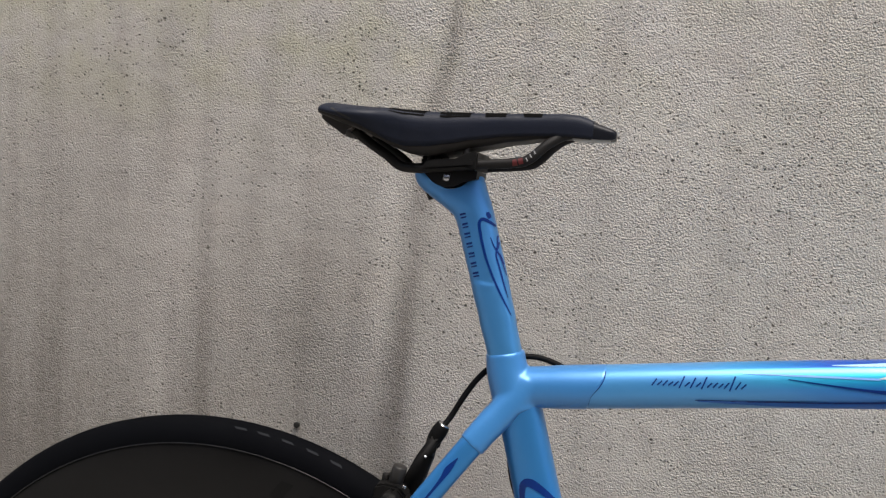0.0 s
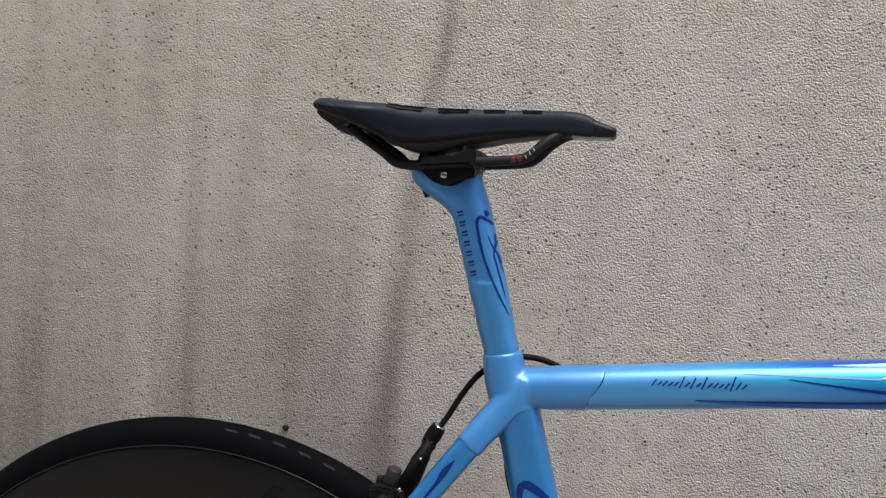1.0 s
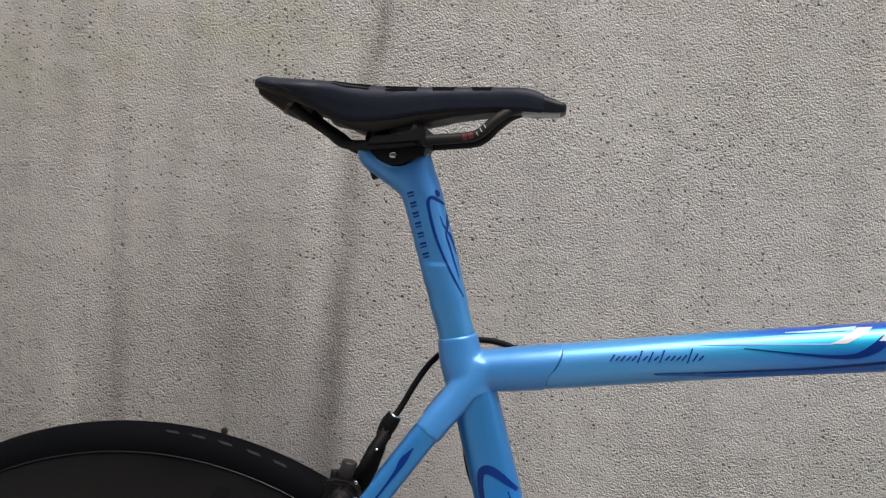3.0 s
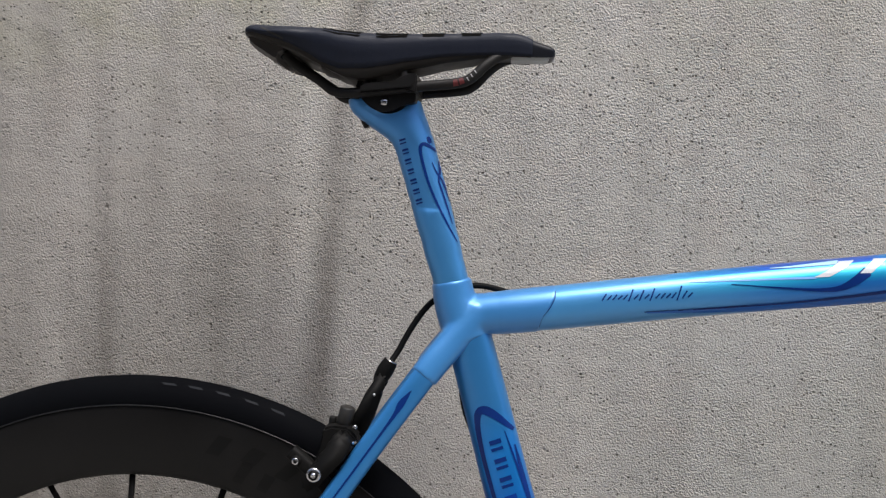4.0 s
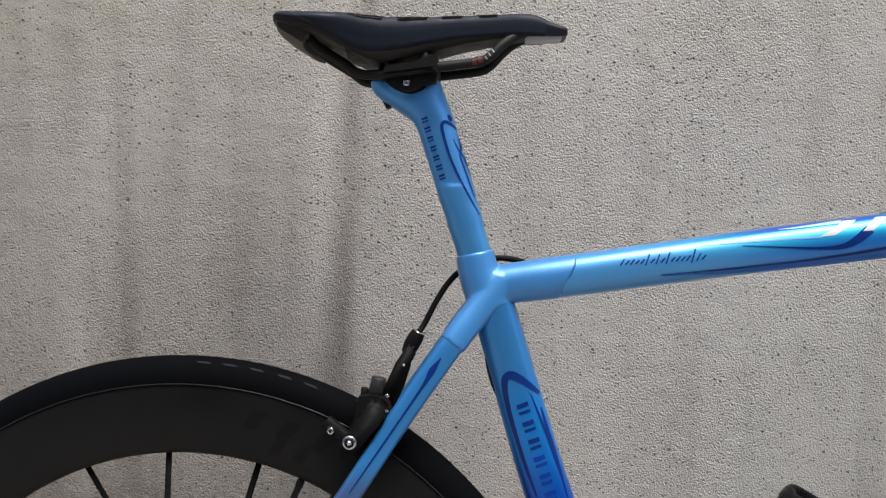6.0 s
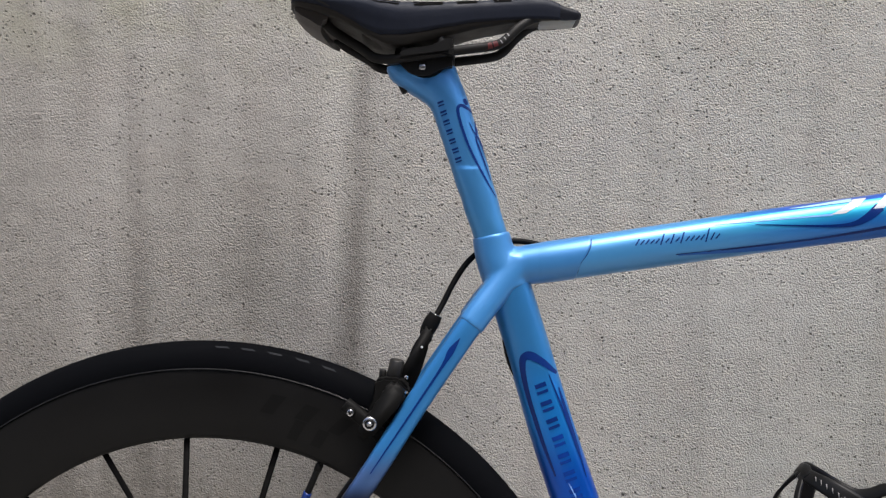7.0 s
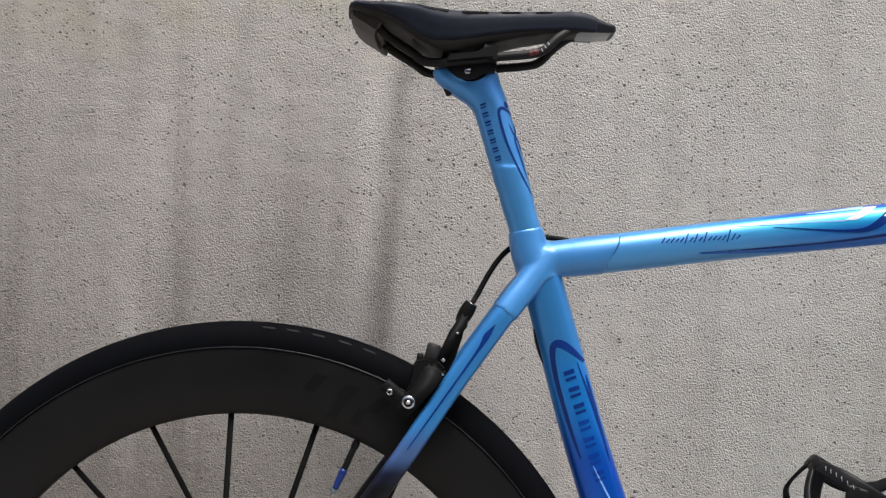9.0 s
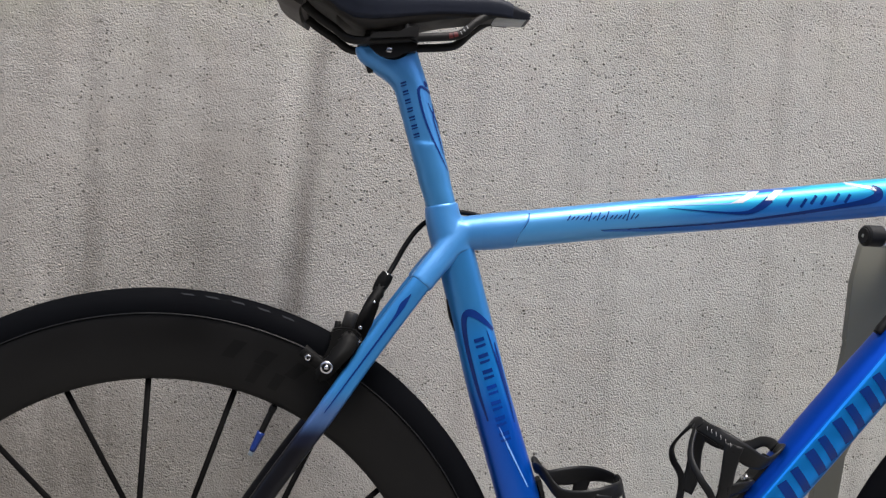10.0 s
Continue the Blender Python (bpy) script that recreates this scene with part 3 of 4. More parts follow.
# big bars along the down tube
U, V = Vector((0.636, 0.772)), Vector((-0.772, 0.636))
foot = Vector((609.5, 522))
for i in range(6):
    along = -20 + i * 40.5
    for k, (d, w) in enumerate(((0, 10.5), (18, 9.0))):
        c = foot + U * (along + d)
        a, b = c + V * -10 - U * 3, c + V * 15.5 + U * 3
        part("print_bar", stroke(dtree, [(a.x, a.y, w), (b.x, b.y, w)], across=3, per=6), m_navy, down_tube)
# highlight along the ridge, laid on as a bright azure line
a, b = foot + U * -60 + V * 18.6, foot + U * 240 + V * 19.4
part("ridge_highlight", stroke(dtree, [(a.x, a.y, 1.2), ((a.x + b.x) / 2, (a.y + b.y) / 2, 2.2), (b.x, b.y, 2.6)], per=12), m_azure, down_tube)
part("cable_stop", sweep([mm(687, -2, 665), mm(697, -2, 677), mm(726, -2, 714)], lambda t: mm(3.5 + 1.5 * min(1, t * 4), 5), 14), m_black, bike, "black cable boot on the down tube")

# near stay's stripe
sstree = skin(stays[0])
part("spear_stripe", stroke(sstree, [(221.5, 682.5, 0.8), (214.5, 672.5, 5), (209.5, 663.5, 3.0), (200.4, 649.5, 1.8), (174.7, 611.4, 1.5), (150, 575, 0.9)], per=8), m_navy, stays[0], "navy spear stripe")

# seatpost
POST = [  # z, rear x, front x, half width
    (745, 237.6, 267, 14.9), (763.5, 232.6, 261.7, 14.9), (792, 223.2, 254.0, 15.0), (815.5, 215.4, 247.4, 15.1), (821.0, 213.8, 245.8, 15.1), (823.2, 213.0, 245.2, 14.6),
    (839, 207.9, 240.4, 14.4), (853, 203.3, 236.0, 14.2), (863, 200.0, 232.8, 14.0), (869, 197.8, 231.0, 14.0), (873, 195.6, 229.8, 14.1), (876.5, 192.4, 228.8, 14.2), (880, 187.4, 227.6, 14.5),
    (884, 181.0, 226.0, 15.0), (888, 174.6, 224.6, 15.5), (893, 167.4, 222.6, 16.0), (897, 162.8, 220.8, 16.3), (901, 160.2, 219.4, 16.5), (905, 158.9, 218.0, 16.5), (907.2, 159.0, 217.2, 16.2), (908, 160.4, 216.0, 15.2)]


def scoop(x):
    """Height of the round seat in the post's head, in which the clamp sits."""
    return 914 - math.sqrt(max(0.0, 18.5 ** 2 - (x - 192.5) ** 2)) if abs(x - 192.5) < 18.4 else 2000


rings = []
zs = [745, 763.5] + [768 + 4 * i for i in range(13)] + [819.5 + 1.1 * i for i in range(6)] + [828 + 4 * i for i in range(10)] + [866 + 2 * i for i in range(20)] + [905.6, 907.2, 908]
for z in zs:
    r, f, w = lerp_table(POST, z)
    cx, a = (r + f) / 2, (f - r) / 2
    ring = []
    for k in range(40):
        c, s = math.cos(2 * math.pi * k / 40), math.sin(2 * math.pi * k / 40)
        x = cx + a * math.copysign(abs(c) ** 0.9, c)
        y = w * math.copysign(abs(s) ** 0.85, s)
        if z > 819:  # flattened back half
            t = max(0.0, min(1.0, (cx + 0.25 * a - x) / 3.5))
            fade = max(0.0, min(1.0, (890 - z) / 14))
            y *= 1 - 0.05 * t * fade * max(0.0, min(1.0, (z - 819) / 5.5))
        ring.append(mm(x, y, min(z, scoop(x))))
    rings.append(ring)
bm = loft(rings, cap=False)
bm.verts.ensure_lookup_table()
head_ring = list(bm.verts)[-40:]
for k in range(20):
    four = [head_ring[k], head_ring[k + 1], head_ring[39 - k], head_ring[(40 - k) % 40]]
    bm.faces.new(list(dict.fromkeys(four)))
bmesh.ops.dissolve_degenerate(bm, dist=1e-5, edges=bm.edges)
post = sharp(part("seatpost", bm, m_post, bike, "light blue seatpost with a curved navy stripe"), 50)
ptree = skin(post)
part("loop_stripe", stroke(ptree, [(231.2, 868.2, 1.0), (228.2, 870.6, 1.8), (225.4, 872.2, 2.4), (222.1, 873.6, 2.6), (219.9, 872.6, 2.6), (219.1, 869.4, 2.5), (220.4, 863.4, 2.2), (223.4, 853.2, 2.0), (228.2, 840.0, 1.8), (235.5, 824.9, 1.6), (242.6, 812.0, 1.3), (250.6, 797.9, 0.5)], per=8), m_navy, post, "navy looping stripe")
part("thin_stripe", stroke(ptree, [(228.5, 859.5, 0.5), (232.4, 851.7, 1.0), (237.1, 844.8, 1.2), (240.4, 837.0, 1.0), (243.2, 829.3, 0.5)], per=6), m_navy, post)
part("thin_stripe", stroke(ptree, [(232.8, 864.4, 1.8), (234.4, 854.1, 1.6), (234.3, 845.6, 1.2), (236.8, 838.4, 1.2), (241.8, 824.6, 1.0), (246.4, 812.0, 0.4)], per=6), m_navy, post)
part("spot", stroke(ptree, [(224.0, 879.4, 1.8), (225.2, 877.0, 3.0), (226.2, 874.4, 2.0)], per=4), m_navy, post, "small navy spot")
for i in range(7):
    x, z = 203.0 + 2.45 * i, 876.2 - 7.75 * i
    for dx, dz, w in ((0, 0, 1.6), (0.7, -2.6, 1.1)):
        part("print_bar", stroke(ptree, [(x + dx - 0.6, z + dz - 0.7, w), (x + dx + 4.3, z + dz + 0.9, w)], per=2), m_navy, post)
part("clamp_screw", disc(mm(174, 0, 891.3), (0.45, 0, -0.9), 0.0046, 0.010, 16, 0.0008), m_black, post, "black clamp screw head")

# saddle clamp
clamp = slab([mm(*p) for p in ((168.0, 913), (168.6, 910.6), (173.0, 905.6), (178.0, 900.8), (186.6, 902.0), (188.0, 907.4), (187.4, 913))], -0.0195, 0.0195)
slab([mm(*p) for p in ((178.0, 900.8), (182.6, 898.2), (188.0, 896.8), (193.6, 896.9), (198.6, 898.6), (192.6, 901.2), (186.6, 902.0))], -0.0195, 0.0195, 0, clamp)
slab([mm(*p) for p in ((198.6, 898.6), (204.2, 902.0), (214.6, 904.8), (215.2, 911), (194.4, 913), (193.8, 907.4), (192.6, 901.2))], -0.0195, 0.0195, 0, clamp)
slab([mm(*p) for p in ((188.0, 907.4), (193.8, 907.4), (194.4, 913), (187.4, 913))], -0.0195, 0.0195, 0, clamp)
slab([mm(*p) for p in ((172, 909.5), (213.5, 914.5), (214.5, 920.5), (210, 921.5), (173, 917))], -0.0285, 0.0285, 0.0015, clamp)
slab([mm(*p) for p in ((167.2, 911.5), (167.0, 919.0), (171, 924.5), (179, 926.5), (184, 922), (186, 914))], -0.016, 0.016, 0.0015, clamp)
slab([mm(*p) for p in ((160.5, 907.6), (170, 906.6), (172, 912.5), (161.5, 911.4))], -0.021, 0.021, 0.0006, clamp)
slab([mm(*p) for p in ((194, 917), (200.5, 921.4), (209.5, 926.2), (216.2, 926.0), (215.8, 911))], -0.0275, 0.0275, 0.0012, clamp)
clamp_ob = sharp(part("saddle_clamp", clamp, m_black, bike, "black alloy saddle clamp"))
part("barrel_nut", disc(mm(190.2, 0, 904.5), (0, 1, 0), 0.0032, 0.0386, 20, 0.0006), m_steel, clamp_ob, "bright barrel nut")
part("bolt", disc(mm(176, -17, 922.5), (0.1, 0, 1), 0.0032, 0.012, 14, 0.0005), m_black, clamp_ob)
part("bolt", disc(mm(205, -19, 925.5), (0.1, 0, 1), 0.003, 0.008, 14, 0.0005), m_panel, clamp_ob)

# saddle
SAD = [  # x, half width, crown z, skirt z, skirt half width
    (83, 12, 955.0, 949.4, 11.8), (84, 24, 956.6, 949.3, 23.7), (85.5, 36, 957.6, 949.2, 35.6), (87.5, 46, 958.2, 949.0, 45.4), (89.5, 53, 958.5, 948.8, 52.3), (92, 58, 958.6, 948.4, 57), (96, 61.5, 958.6, 947.6, 60), (105, 64.4, 957.9, 945.6, 62), (116, 65.5, 957.2, 943.0, 62),
    (126, 64, 956.6, 939.6, 58.5), (136, 59.5, 956.3, 935.2, 52.5), (147, 52, 956.1, 929.2, 45), (158, 45, 956.2, 926.4, 38.5), (175, 36.5, 956.6, 928.0, 32), (190, 31, 957.0, 931.0, 28),
    (210, 26.4, 957.8, 935.6, 24.4), (235, 23.2, 959.0, 940.0, 21.8), (260, 21, 960.2, 942.0, 19.6), (280, 20, 961.3, 943.2, 18.6), (291, 19.4, 960.9, 943.0, 18), (297, 18.6, 959.4, 942.8, 17.4), (303, 17.6, 957.0, 942.6, 16.6),
    (309, 16.2, 955.0, 942.6, 15.4), (314, 15.2, 953.4, 942.8, 14.6), (318.2, 14.4, 952.0, 943.2, 13.8), (320.4, 12.6, 950.6, 944.6, 12)]


def saddle_rows(x, inset=0.0, drop=0.0, low=0.0):
    w, zt, ze, wl = lerp_table(SAD, x)
    w, wl, zt, ze = w - inset, wl - inset, zt - drop, ze - low
    h = zt - ze
    dip = 2.2 * max(0.0, 1 - abs(x - 190) / 110)
    r = max(0.0, min(1.0, (170 - x) / 60))  # crisp edge over the wings, rounder towards the nose
    mix = lambda a, b: a + (b - a) * r
    half = [(0, zt - dip), (0.16 * w, zt - dip * 0.6), (0.36 * w, zt), (0.58 * w, zt - mix(0.01, 0.0) * h), (mix(0.77, 0.80) * w, zt - mix(0.05, 0.01) * h), (mix(0.91, 0.93) * w, zt - mix(0.13, 0.05) * h), (mix(0.98, 0.985) * w, zt - mix(0.25, 0.13) * h), (w, zt - mix(0.42, 0.24) * h),
            (mix(0.55 * w + 0.45 * wl, 0.52 * w + 0.48 * wl - 0.8), zt - mix(0.66, 0.54) * h), (mix(0.2 * w + 0.8 * wl, 0.2 * w + 0.8 * wl - 0.8), zt - mix(0.85, 0.80) * h), (wl, ze)]
    q = max(0.0, min(1.0, (146 - x) / 40))  # gently domed wings with a thin edge
    dome = [(0, zt), (0.16 * w, zt), (0.36 * w, zt - 0.02 * h), (0.55 * w, zt - 0.09 * h), (0.72 * w, zt - 0.22 * h), (0.86 * w, zt - 0.42 * h), (0.95 * w, zt - 0.60 * h), (w, zt - 0.80 * h), (w - 0.3, zt - 0.88 * h), (w * 0.4 + wl * 0.6, zt - 0.95 * h), (wl, ze)]
    return [(a + (c - a) * q, b + (d - b) * q) for (a, b), (c, d) in zip(half, dome)]


xs = [83, 83.4, 84, 84.7, 85.5, 86.5, 87.5, 88.7] + [90 + 4 * i for i in range(54)] + [303, 305, 308, 311, 314, 316, 318.2, 319.4, 320.4]


def saddle_skin(x0, x1, inset=0.0, drop=0.0, low=0.0):
    rings = []
    for x in [q for q in xs if x0 <= q <= x1]:
        half = saddle_rows(x, inset, drop, low)
        rings.append([mm(x, -y, z) for y, z in half[::-1]] + [mm(x, y, z) for y, z in half[1:]])
    return rings


rings = saddle_skin(83, 303)
bm = loft(rings, close=False)
bmesh.ops.recalc_face_normals(bm, faces=bm.faces)
saddle = part("saddle", bm, m_cover, bike, "matt black short racing saddle")
so = saddle.modifiers.new("padding", "SOLIDIFY")
so.thickness, so.offset = 0.004, -1.0
sharp(part("nose_tip", loft(saddle_skin(303, 320.4, 0.5, 0.6)), m_tip, saddle, "hard black nose tip"), 40)
# shell under the padding
SHELL = [(86, 948), (93, 946.2), (101, 943.6), (110, 940.4), (120, 937.6), (130, 934.4), (140, 930.0), (150, 925.2), (162, 921.0), (176, 920.6), (190, 924), (214, 930.5), (240, 936.5), (262, 940.0), (284, 942.4), (304, 942.6)]
rings = []
for x in [q for q in xs if 85 <= q <= 302]:
    w, zt, ze, wl = lerp_table(SAD, x)
    wl -= 1.2
    tuck = 1.4 + 6 * max(0.0, min(1.0, (150 - x) / 30)) * max(0.0, min(1.0, (x - 84) / 14))
    rise = 3 * max(0.0, 1 - abs(x - 118) / 40)
    lowz = lerp_table(SHELL, x)[0]
    rings.append([mm(x, *p) for p in ((-wl - 0.6, ze + 3), (-wl - 0.8, ze - 0.8), (-wl + tuck, lowz), (-wl * 0.75, lowz + rise * 0.2), (-wl * 0.4, lowz + rise), (0, lowz + rise), (wl * 0.4, lowz + rise), (wl * 0.75, lowz + rise * 0.2), (wl - tuck, lowz), (wl + 0.8, ze - 0.8), (wl + 0.6, ze + 3), (0, ze + 8))])
part("shell", loft(rings), m_base, saddle, "glossy black saddle shell")
# belly where the shell swells over the clamp
part("belly", sweep([mm(142, 0, 934), mm(165, 0, 930), mm(195, 0, 934), mm(235, 0, 943), mm(285, 0, 948)], lambda t: mm(8 - 4 * t, 28 - 12 * t), 24, power=2.4), m_base, saddle)
rings = []
for i in range(25):
    u = -1 + 2 * i / 24
    y = 46 * u
    back = 86.0 + 4.5 * abs(u) ** 3
    under = 0.8 * (1 - abs(u) ** 4)
    ring = [(back, 948.5), (back + 0.3, 944.0 - under), (back + 4, 941.0 - under), (back + 12, 936.4 - under), (back + 18.5, 932.2 - under), (back + 21, 931.6 - under), (back + 22.5, 936.0), (back + 26, 937.4), (back + 27, 946), (back + 14, 948.5)]
    rings.append([mm(x, y, z) for x, z in ring])
sharp(part("rear_panel", loft(rings), m_wedge, saddle, "dark grey plastic rear panel"), 25)
# plate colour is lightened to carry the ground's reflection from below
part("nose_plate", slab([mm(*p) for p in ((285.5, 943.6), (287.4, 941.6), (315.4, 942.4), (316.6, 943.4))], -0.0138, 0.0138, 0.0011), m_grey, saddle, "plate under the nose, its grey lightened with painted ground light")
for s in (-1, 1):
    rail = part("rail", sweep([mm(112, s * 27, 938), mm(121, s * 25, 930.5), mm(140, s * 23, 919), mm(151, s * 22, 911.5), mm(165, s * 22, 910.2), mm(190, s * 22, 913.2), (0.215, s * 0.022, 0.9164), mm(247, s * 22, 920.2), mm(257.6, s * 21.5, 924.6), mm(267.6, s * 19, 934.6), mm(278.4, s * 15, 942.6), mm(290, s * 12, 947)], mm(4.0, 3.4), 16, smooth=8), m_rail, saddle, "grey-black carbon rail")
    if s < 0:
        rtree = skin(rail)
        part("red_print", band(rtree, [(243.5, 922), (246.5, 922.6)], [(244, 917.2), (248, 918)], 3, 3), m_red, saddle)
        part("red_print", band(rtree, [(247.5, 923), (251, 924)], [(249, 918.6), (252.5, 920)], 3, 3), m_red, saddle)
        for q in range(3):
            x = 254.0 + 2.7 * q
            z = 922.8 + 3.0 * q
            part("print_bar", stroke(rtree, [(x, z + 1.3, 0.8), (x + 1.6, z - 1.1, 0.8)], per=2), m_print, saddle)
ctree = skin(saddle)
for x0, x1 in ((143, 174), (180, 209), (215, 237), (245, 265)):
    for s in (-1, 1):
        wide = lambda q, f: s * f * lerp_table(SAD, q)[0]
        part("grip_patch", band(ctree, [(x0, wide(x0, 0.3)), ((x0 + x1) / 2, wide((x0 + x1) / 2, 0.3)), (x1, wide(x1, 0.3))], [(x0 + 4, wide(x0 + 4, 0.955)), ((x0 + x1) / 2 + 2, wide((x0 + x1) / 2 + 2, 0.955)), (x1 - 2, wide(x1 - 2, 0.955))], 8, 8, top=True), m_patch, saddle)
part("print_bar", stroke(ctree, [(104, 950.5, 1.2), (113, 946.5, 1.2), (121, 943, 1.2)], per=3), m_panel, saddle)

# rear brake
brake = slab([mm(*p) for p in ((151, 646), (158, 649), (172, 648), (180, 640), (178, 628), (163, 618), (157, 606), (147, 601), (140, 603), (138, 610), (146.5, 618), (152, 630))], -0.024, 0.012, 0.002)
brake_ob = sharp(part("rear_brake", brake, m_dull, bike, "black rear rim brake caliper with bright bolts"))
part("arm", slab([mm(*p) for p in ((164, 636), (168, 646.5), (175.4, 658.5), (184, 671.4), (188.2, 683), (189.6, 689.6), (196, 689), (200, 685.6), (194.8, 679), (194.6, 671.5), (188, 650.5), (182, 638), (176, 628))], -0.009, 0.009, 0.0025), m_dull, brake_ob, "black brake arm")
part("screw", disc(mm(189.2, -9.2, 672.2), (0, 1, 0), 0.0011, 0.0012, 12), m_steel, brake_ob)
part("boot", sweep([mm(191, 0, 681), mm(194, 0, 686.5), mm(197.5, 0, 693), mm(200.8, 0, 699)], lambda t: mm(4.6 + 2.2 * math.sin(math.pi * min(1, 0.05 + t * 0.8)), 4.6 + 2.2 * math.sin(math.pi * min(1, 0.05 + t * 0.8))), 18), m_cable, brake_ob, "black rubber boot")
part("collar", disc(mm(201, 0, 698.6), (0.5, 0, 0.87), 0.0050, 0.0008, 18), m_steel, brake_ob, "bright ferrule")
part("near_arm", slab([mm(*p) for p in ((168, 648), (158.6, 640.7), (155.8, 628.5), (148.3, 622.6), (141, 614), (138.6, 606), (140.6, 599.6), (147, 599.6), (154, 606.5), (162, 616), (171, 626), (179, 637))], -0.041, -0.02, 0.003), m_dull, brake_ob)
part("pad_holder", sweep([mm(127, -24, 627), mm(135, -25, 621), mm(148, -26, 610), mm(163, -27, 595)], mm(6, 5), 14, power=3), m_dull, brake_ob, "black brake pad holder")
part("bolt", disc(mm(149.5, -42.2, 614.9), (0, 1, 0), 0.0058, 0.003, 24, 0.0008), m_steel, brake_ob, "bright round bolt head")
part("bolt_socket", disc(mm(149.5, -43.8, 614.9), (0, 1, 0), 0.0038, 0.0008, 24), m_cable, brake_ob)
part("bolt_socket", disc(mm(149.5, -44.2, 614.9), (0, 1, 0), 0.0022, 0.0006, 6), m_steel, brake_ob)
part("bolt_post", disc(mm(132.4, -28, 621.4), (0, 1, 0), 0.0042, 0.008, 16, 0.001), m_dull, brake_ob)
part("bolt", disc(mm(132.4, -32, 621.4), (0, 1, 0), 0.0029, 0.002, 18, 0.0004), m_steel, brake_ob)
part("bolt_socket", disc(mm(132.4, -33.2, 621.4), (0, 1, 0), 0.0015, 0.0006, 6), m_logo, brake_ob)
part("screw", disc(mm(177.5, -25.4, 649.6), (0, 1, 0), 0.0017, 0.003, 14, 0.0004), m_steel, brake_ob)
part("screw", disc(mm(176.3, -25.4, 637.0), (0.4, 1, 0), 0.0019, 0.006, 6, 0.0003), m_steel, brake_ob)
part("barrel", disc(mm(167.2, -12, 653.4), (0.24, 0, 1), 0.0062, 0.018, 24, 0.001), m_panel, brake_ob, "dark round adjuster barrel")
part("spring_pin", disc(mm(156.4, -10, 648.8), (0.1, 0, 1), 0.0030, 0.009, 12, 0.0006), m_black, brake_ob)
part("brake_cable", sweep([mm(199.5, 2, 696), mm(205.5, 6, 706), mm(215, 9, 724.5), mm(225, 12, 740), mm(236, 16, 750.5), mm(252, 22, 758.6), mm(270, 23, 761.0), mm(288, 19, 758.2), mm(304, 12, 752.5)], mm(2.5, 2.5), 14, smooth=8), m_cable, bike, "black brake cable housing")
part("seat_tube_stop", sweep([mm(257.5, 0, 678), mm(262.5, 0, 662), mm(266.5, 0, 648)], lambda t: mm(1.0 + 1.6 * math.sin(math.pi * t), 6), 12), m_black, bike)


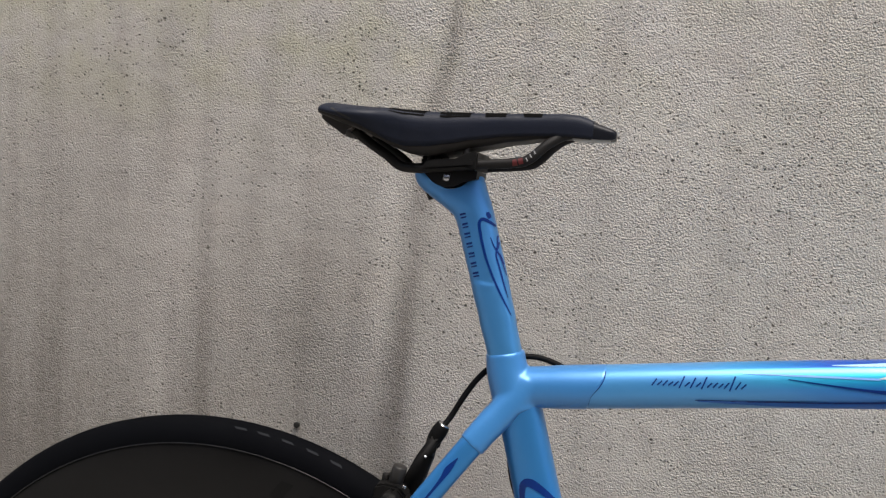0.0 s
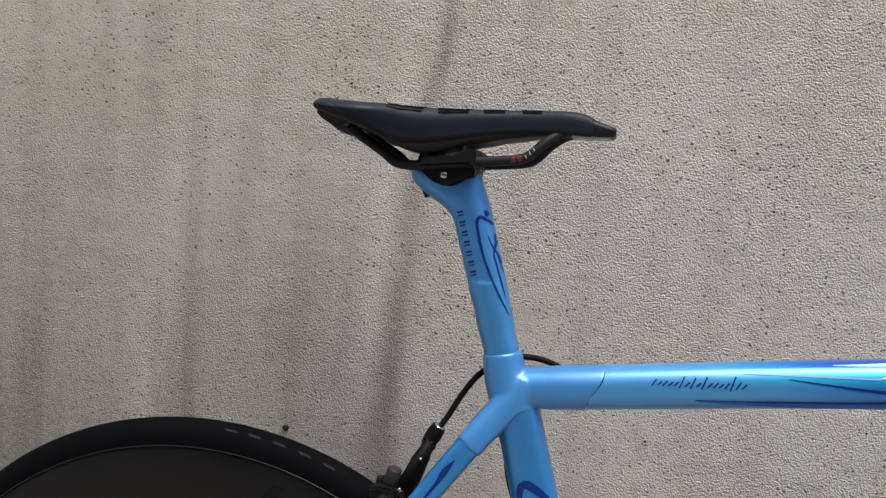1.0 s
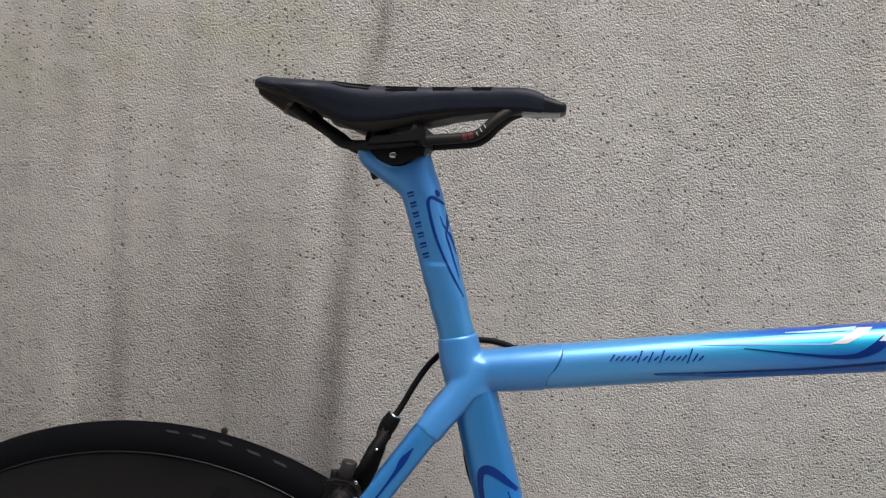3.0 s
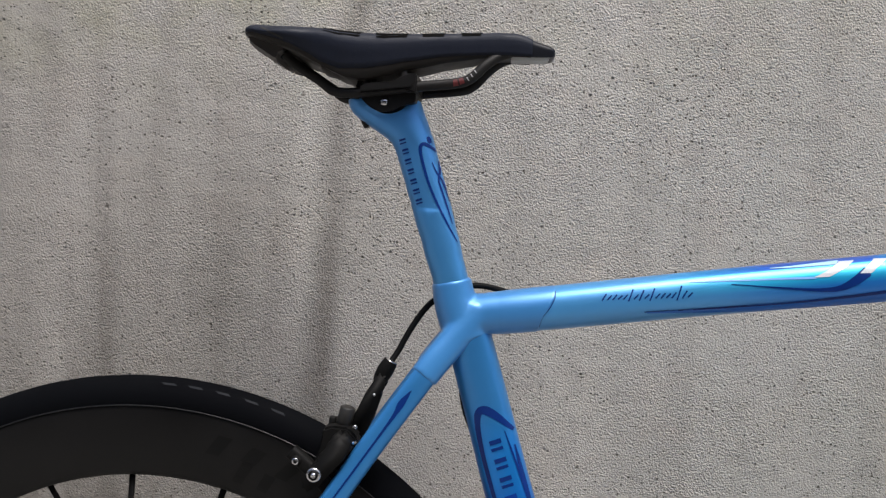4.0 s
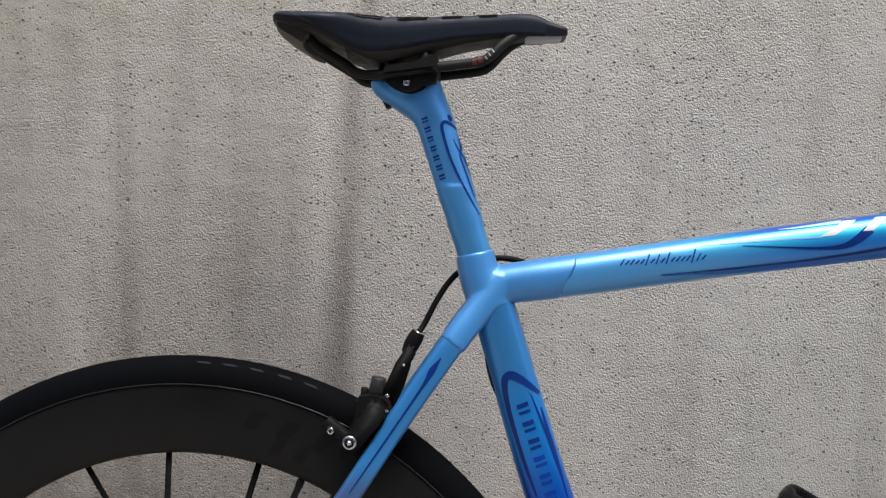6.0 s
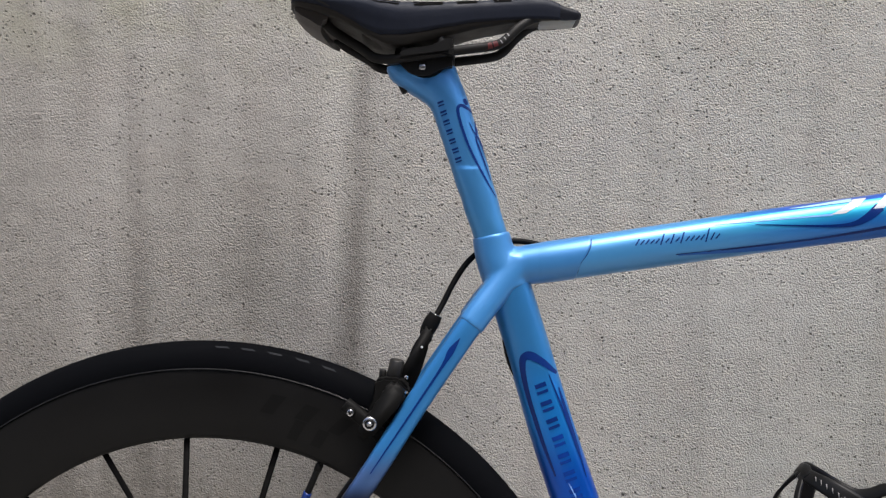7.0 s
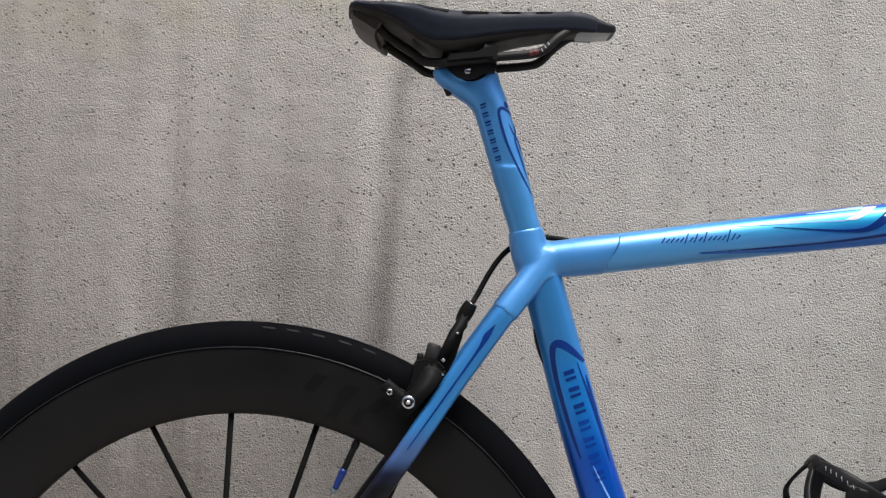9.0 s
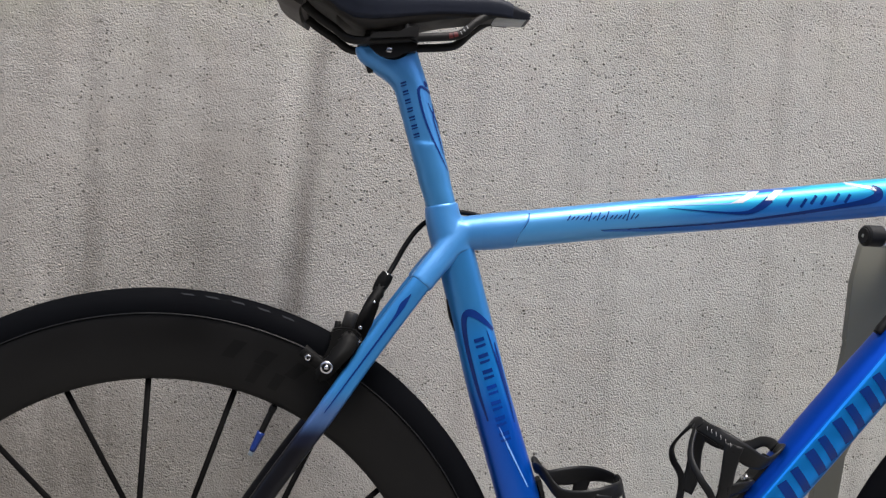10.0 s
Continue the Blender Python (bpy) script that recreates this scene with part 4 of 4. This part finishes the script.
# bottle cages
def cage(name, base, up, out, label, marks=False):
    """A cage on a tube: base on the tube, up along it, out away from it; a bottle of 37 mm radius."""
    base, up, out = Vector((base[0], 0, base[1])) / 1000, Vector((up[0], 0, up[1])), Vector((out[0], 0, out[1]))
    y = Vector((0, 1, 0))
    centre = base + out * 0.041

    def at(angle, h, r=0.0385):
        a = radians(angle)
        return centre + up * h / 1000 - out * (r * math.cos(a)) + y * (r * math.sin(a))

    def strap(pts, wide, thick=1.5):
        line = catmull([(a, h, w) for a, h, w in pts], 8)
        rings = []
        for i, p in enumerate(line):
            q, r = line[max(i - 1, 0)], line[min(i + 1, len(line) - 1)]
            d = (at(r.x, r.y) - at(q.x, q.y)).normalized()
            c = at(p.x, p.y)
            n = (c - (centre + up * p.y / 1000)).normalized()
            s = d.cross(n).normalized() * p.z * wide / 2000
            t = n * thick / 1000
            rings.append([c + s + t * 0.4, c + s * 0.7 + t, c - s * 0.7 + t, c - s + t * 0.4, c - s - t * 0.4, c - s * 0.7 - t, c + s * 0.7 - t, c + s - t * 0.4])
        return loft(rings)

    bm = bmesh.new()
    rings = []
    for h, w, o in ((-146, 9, 1), (-120, 10, 0), (-90, 9, 0), (-60, 11, 0), (-30, 9, 0), (-12, 9, 0), (-4, 7, 0.5)):
        c = base + up * h / 1000 + out * (0.0025 + o / 1000)
        rings.append([c + y * w / 1000 + out * 0.002, c - y * w / 1000 + out * 0.002, c - y * w / 1000 - out * 0.002, c + y * w / 1000 - out * 0.002])
    loft(rings, bm)
    ob = part(name, bm, m_cage, bike, label, smooth=False)
    for s in (-1, 1):
        part("top_hoop", strap([(s * 2, 7, 0.8), (s * 16, 8.5, 0.8), (s * 29, 5, 0.8), (s * 38, -5, 0.8), (s * 50, -14, 0.9), (s * 66, -19, 1.1), (s * 90, -23, 1.3), (s * 125, -25, 1.1), (s * 155, -28, 0.9), (s * 180, -30, 0.8)], 14), m_cage, ob)
        part("front_loop", strap([(s * 176, -30, 0.8), (s * 168, -37, 0.8), (s * 156, -49, 0.8), (s * 140, -60, 0.9), (s * 114, -68, 1.0), (s * 84, -75, 1.0), (s * 64, -94, 1.0), (s * 48, -124, 1.0), (s * 36, -140, 1.0)], 7), m_cage, ob)
        part("side_strap", strap([(s * 110, -23, 1.3), (s * 97, -41, 1.0), (s * 83, -56, 1.0), (s * 73, -67, 1.1), (s * 66, -84, 1.1)], 14), m_cage, ob)
        if s < 0:
            part("side_strap", strap([(s * 8, -38, 1.0), (s * 34, -40, 1.0), (s * 58, -48, 1.0), (s * 76, -60, 1.0)], 12), m_cage, ob)
        part("foot_hoop", strap([(s * 8, -140, 1.0), (s * 60, -138, 1.0), (s * 120, -136, 1.0), (s * 180, -135, 1.0)], 10), m_cage, ob)
        part("bolt", disc(base + up * (-0.035 if s < 0 else -0.099) + out * 0.006, out, 0.004, 0.004, 14, 0.0006), m_steel, ob)
    part("front_tab", strap([(164, -29, 1.0), (180, -26, 1.3), (196, -29, 1.0)], 8, 1.8), m_cage, ob)
    if marks:
        for k in range(6):
            a = -112 - 7.5 * k
            h = -25.5 - 0.3 * k
            p, q = at(a, h - 1.5, 0.0406), at(a - 4, h + 1.5, 0.0406)
            part("print_bar", sweep([p, q], mm(0.4, 0.3), 6, smooth=0), m_mark_cage, ob)
    return ob


cage("bottle_cage", (587.5, 540.1), (0.636, 0.772), (-0.772, 0.636), "black carbon bottle cage on the down tube", True)
cage("bottle_cage", (350.3, 513.2), (-0.289, 0.957), (0.957, 0.289), "black carbon bottle cage on the seat tube")

# ---- the stand behind the head of the bicycle ----
stand = new("bicycle_stand")
stand.location = (0.74, 0.077, 0.0)
tagged(stand, "olive grey steel stand with a black rubber roller", "stand")


def stand_part(name, bm, mat, label=""):
    bmesh.ops.translate(bm, verts=bm.verts, vec=(-0.74, -0.077, 0.0))
    return sharp(part(name, bm, mat, stand, label))


stand_part("upright", slab([mm(*p) for p in ((737, 742), (731, 703), (729, 639), (731.5, 633), (727.5, 607), (716, 540), (708, 480), (700, 300), (690, 6), (722, 6), (731, 300), (739, 459), (742, 505), (765, 560), (800, 600), (832, 660), (840, 756), (746, 755), (740, 750.5))], 0.080, 0.088, 0.001), m_olive, "olive grey steel upright")
stand_part("foot", slab([mm(*p) for p in ((560, 0), (560, 6), (860, 6), (860, 0))], 0.0, 0.17, 0.001), m_olive)
stand_part("roller", disc((0.768, 0.047, 0.757), (1, 0.02, 0), 0.0115, 0.11, 28, 0.002), m_roller, "black rubber roller")
stand_part("roller_ring", disc((0.735, 0.0465, 0.757), (1, 0.02, 0), 0.0118, 0.007, 28, 0.0006), m_steel, "bright ring")
stand_part("roller_bolt", disc((0.7122, 0.046, 0.757), (1, 0.02, 0), 0.0018, 0.002, 14, 0.0004), m_print)
stand_part("roller_cap", disc((0.7128, 0.046, 0.757), (1, 0.02, 0), 0.0085, 0.002, 28, 0.0006), m_roller, "dark grey end cap")
stand_part("roller_arm", slab([mm(*p) for p in ((775, 750), (775, 772), (800, 772), (800, 750))], 0.052, 0.0795, 0.002), m_olive)
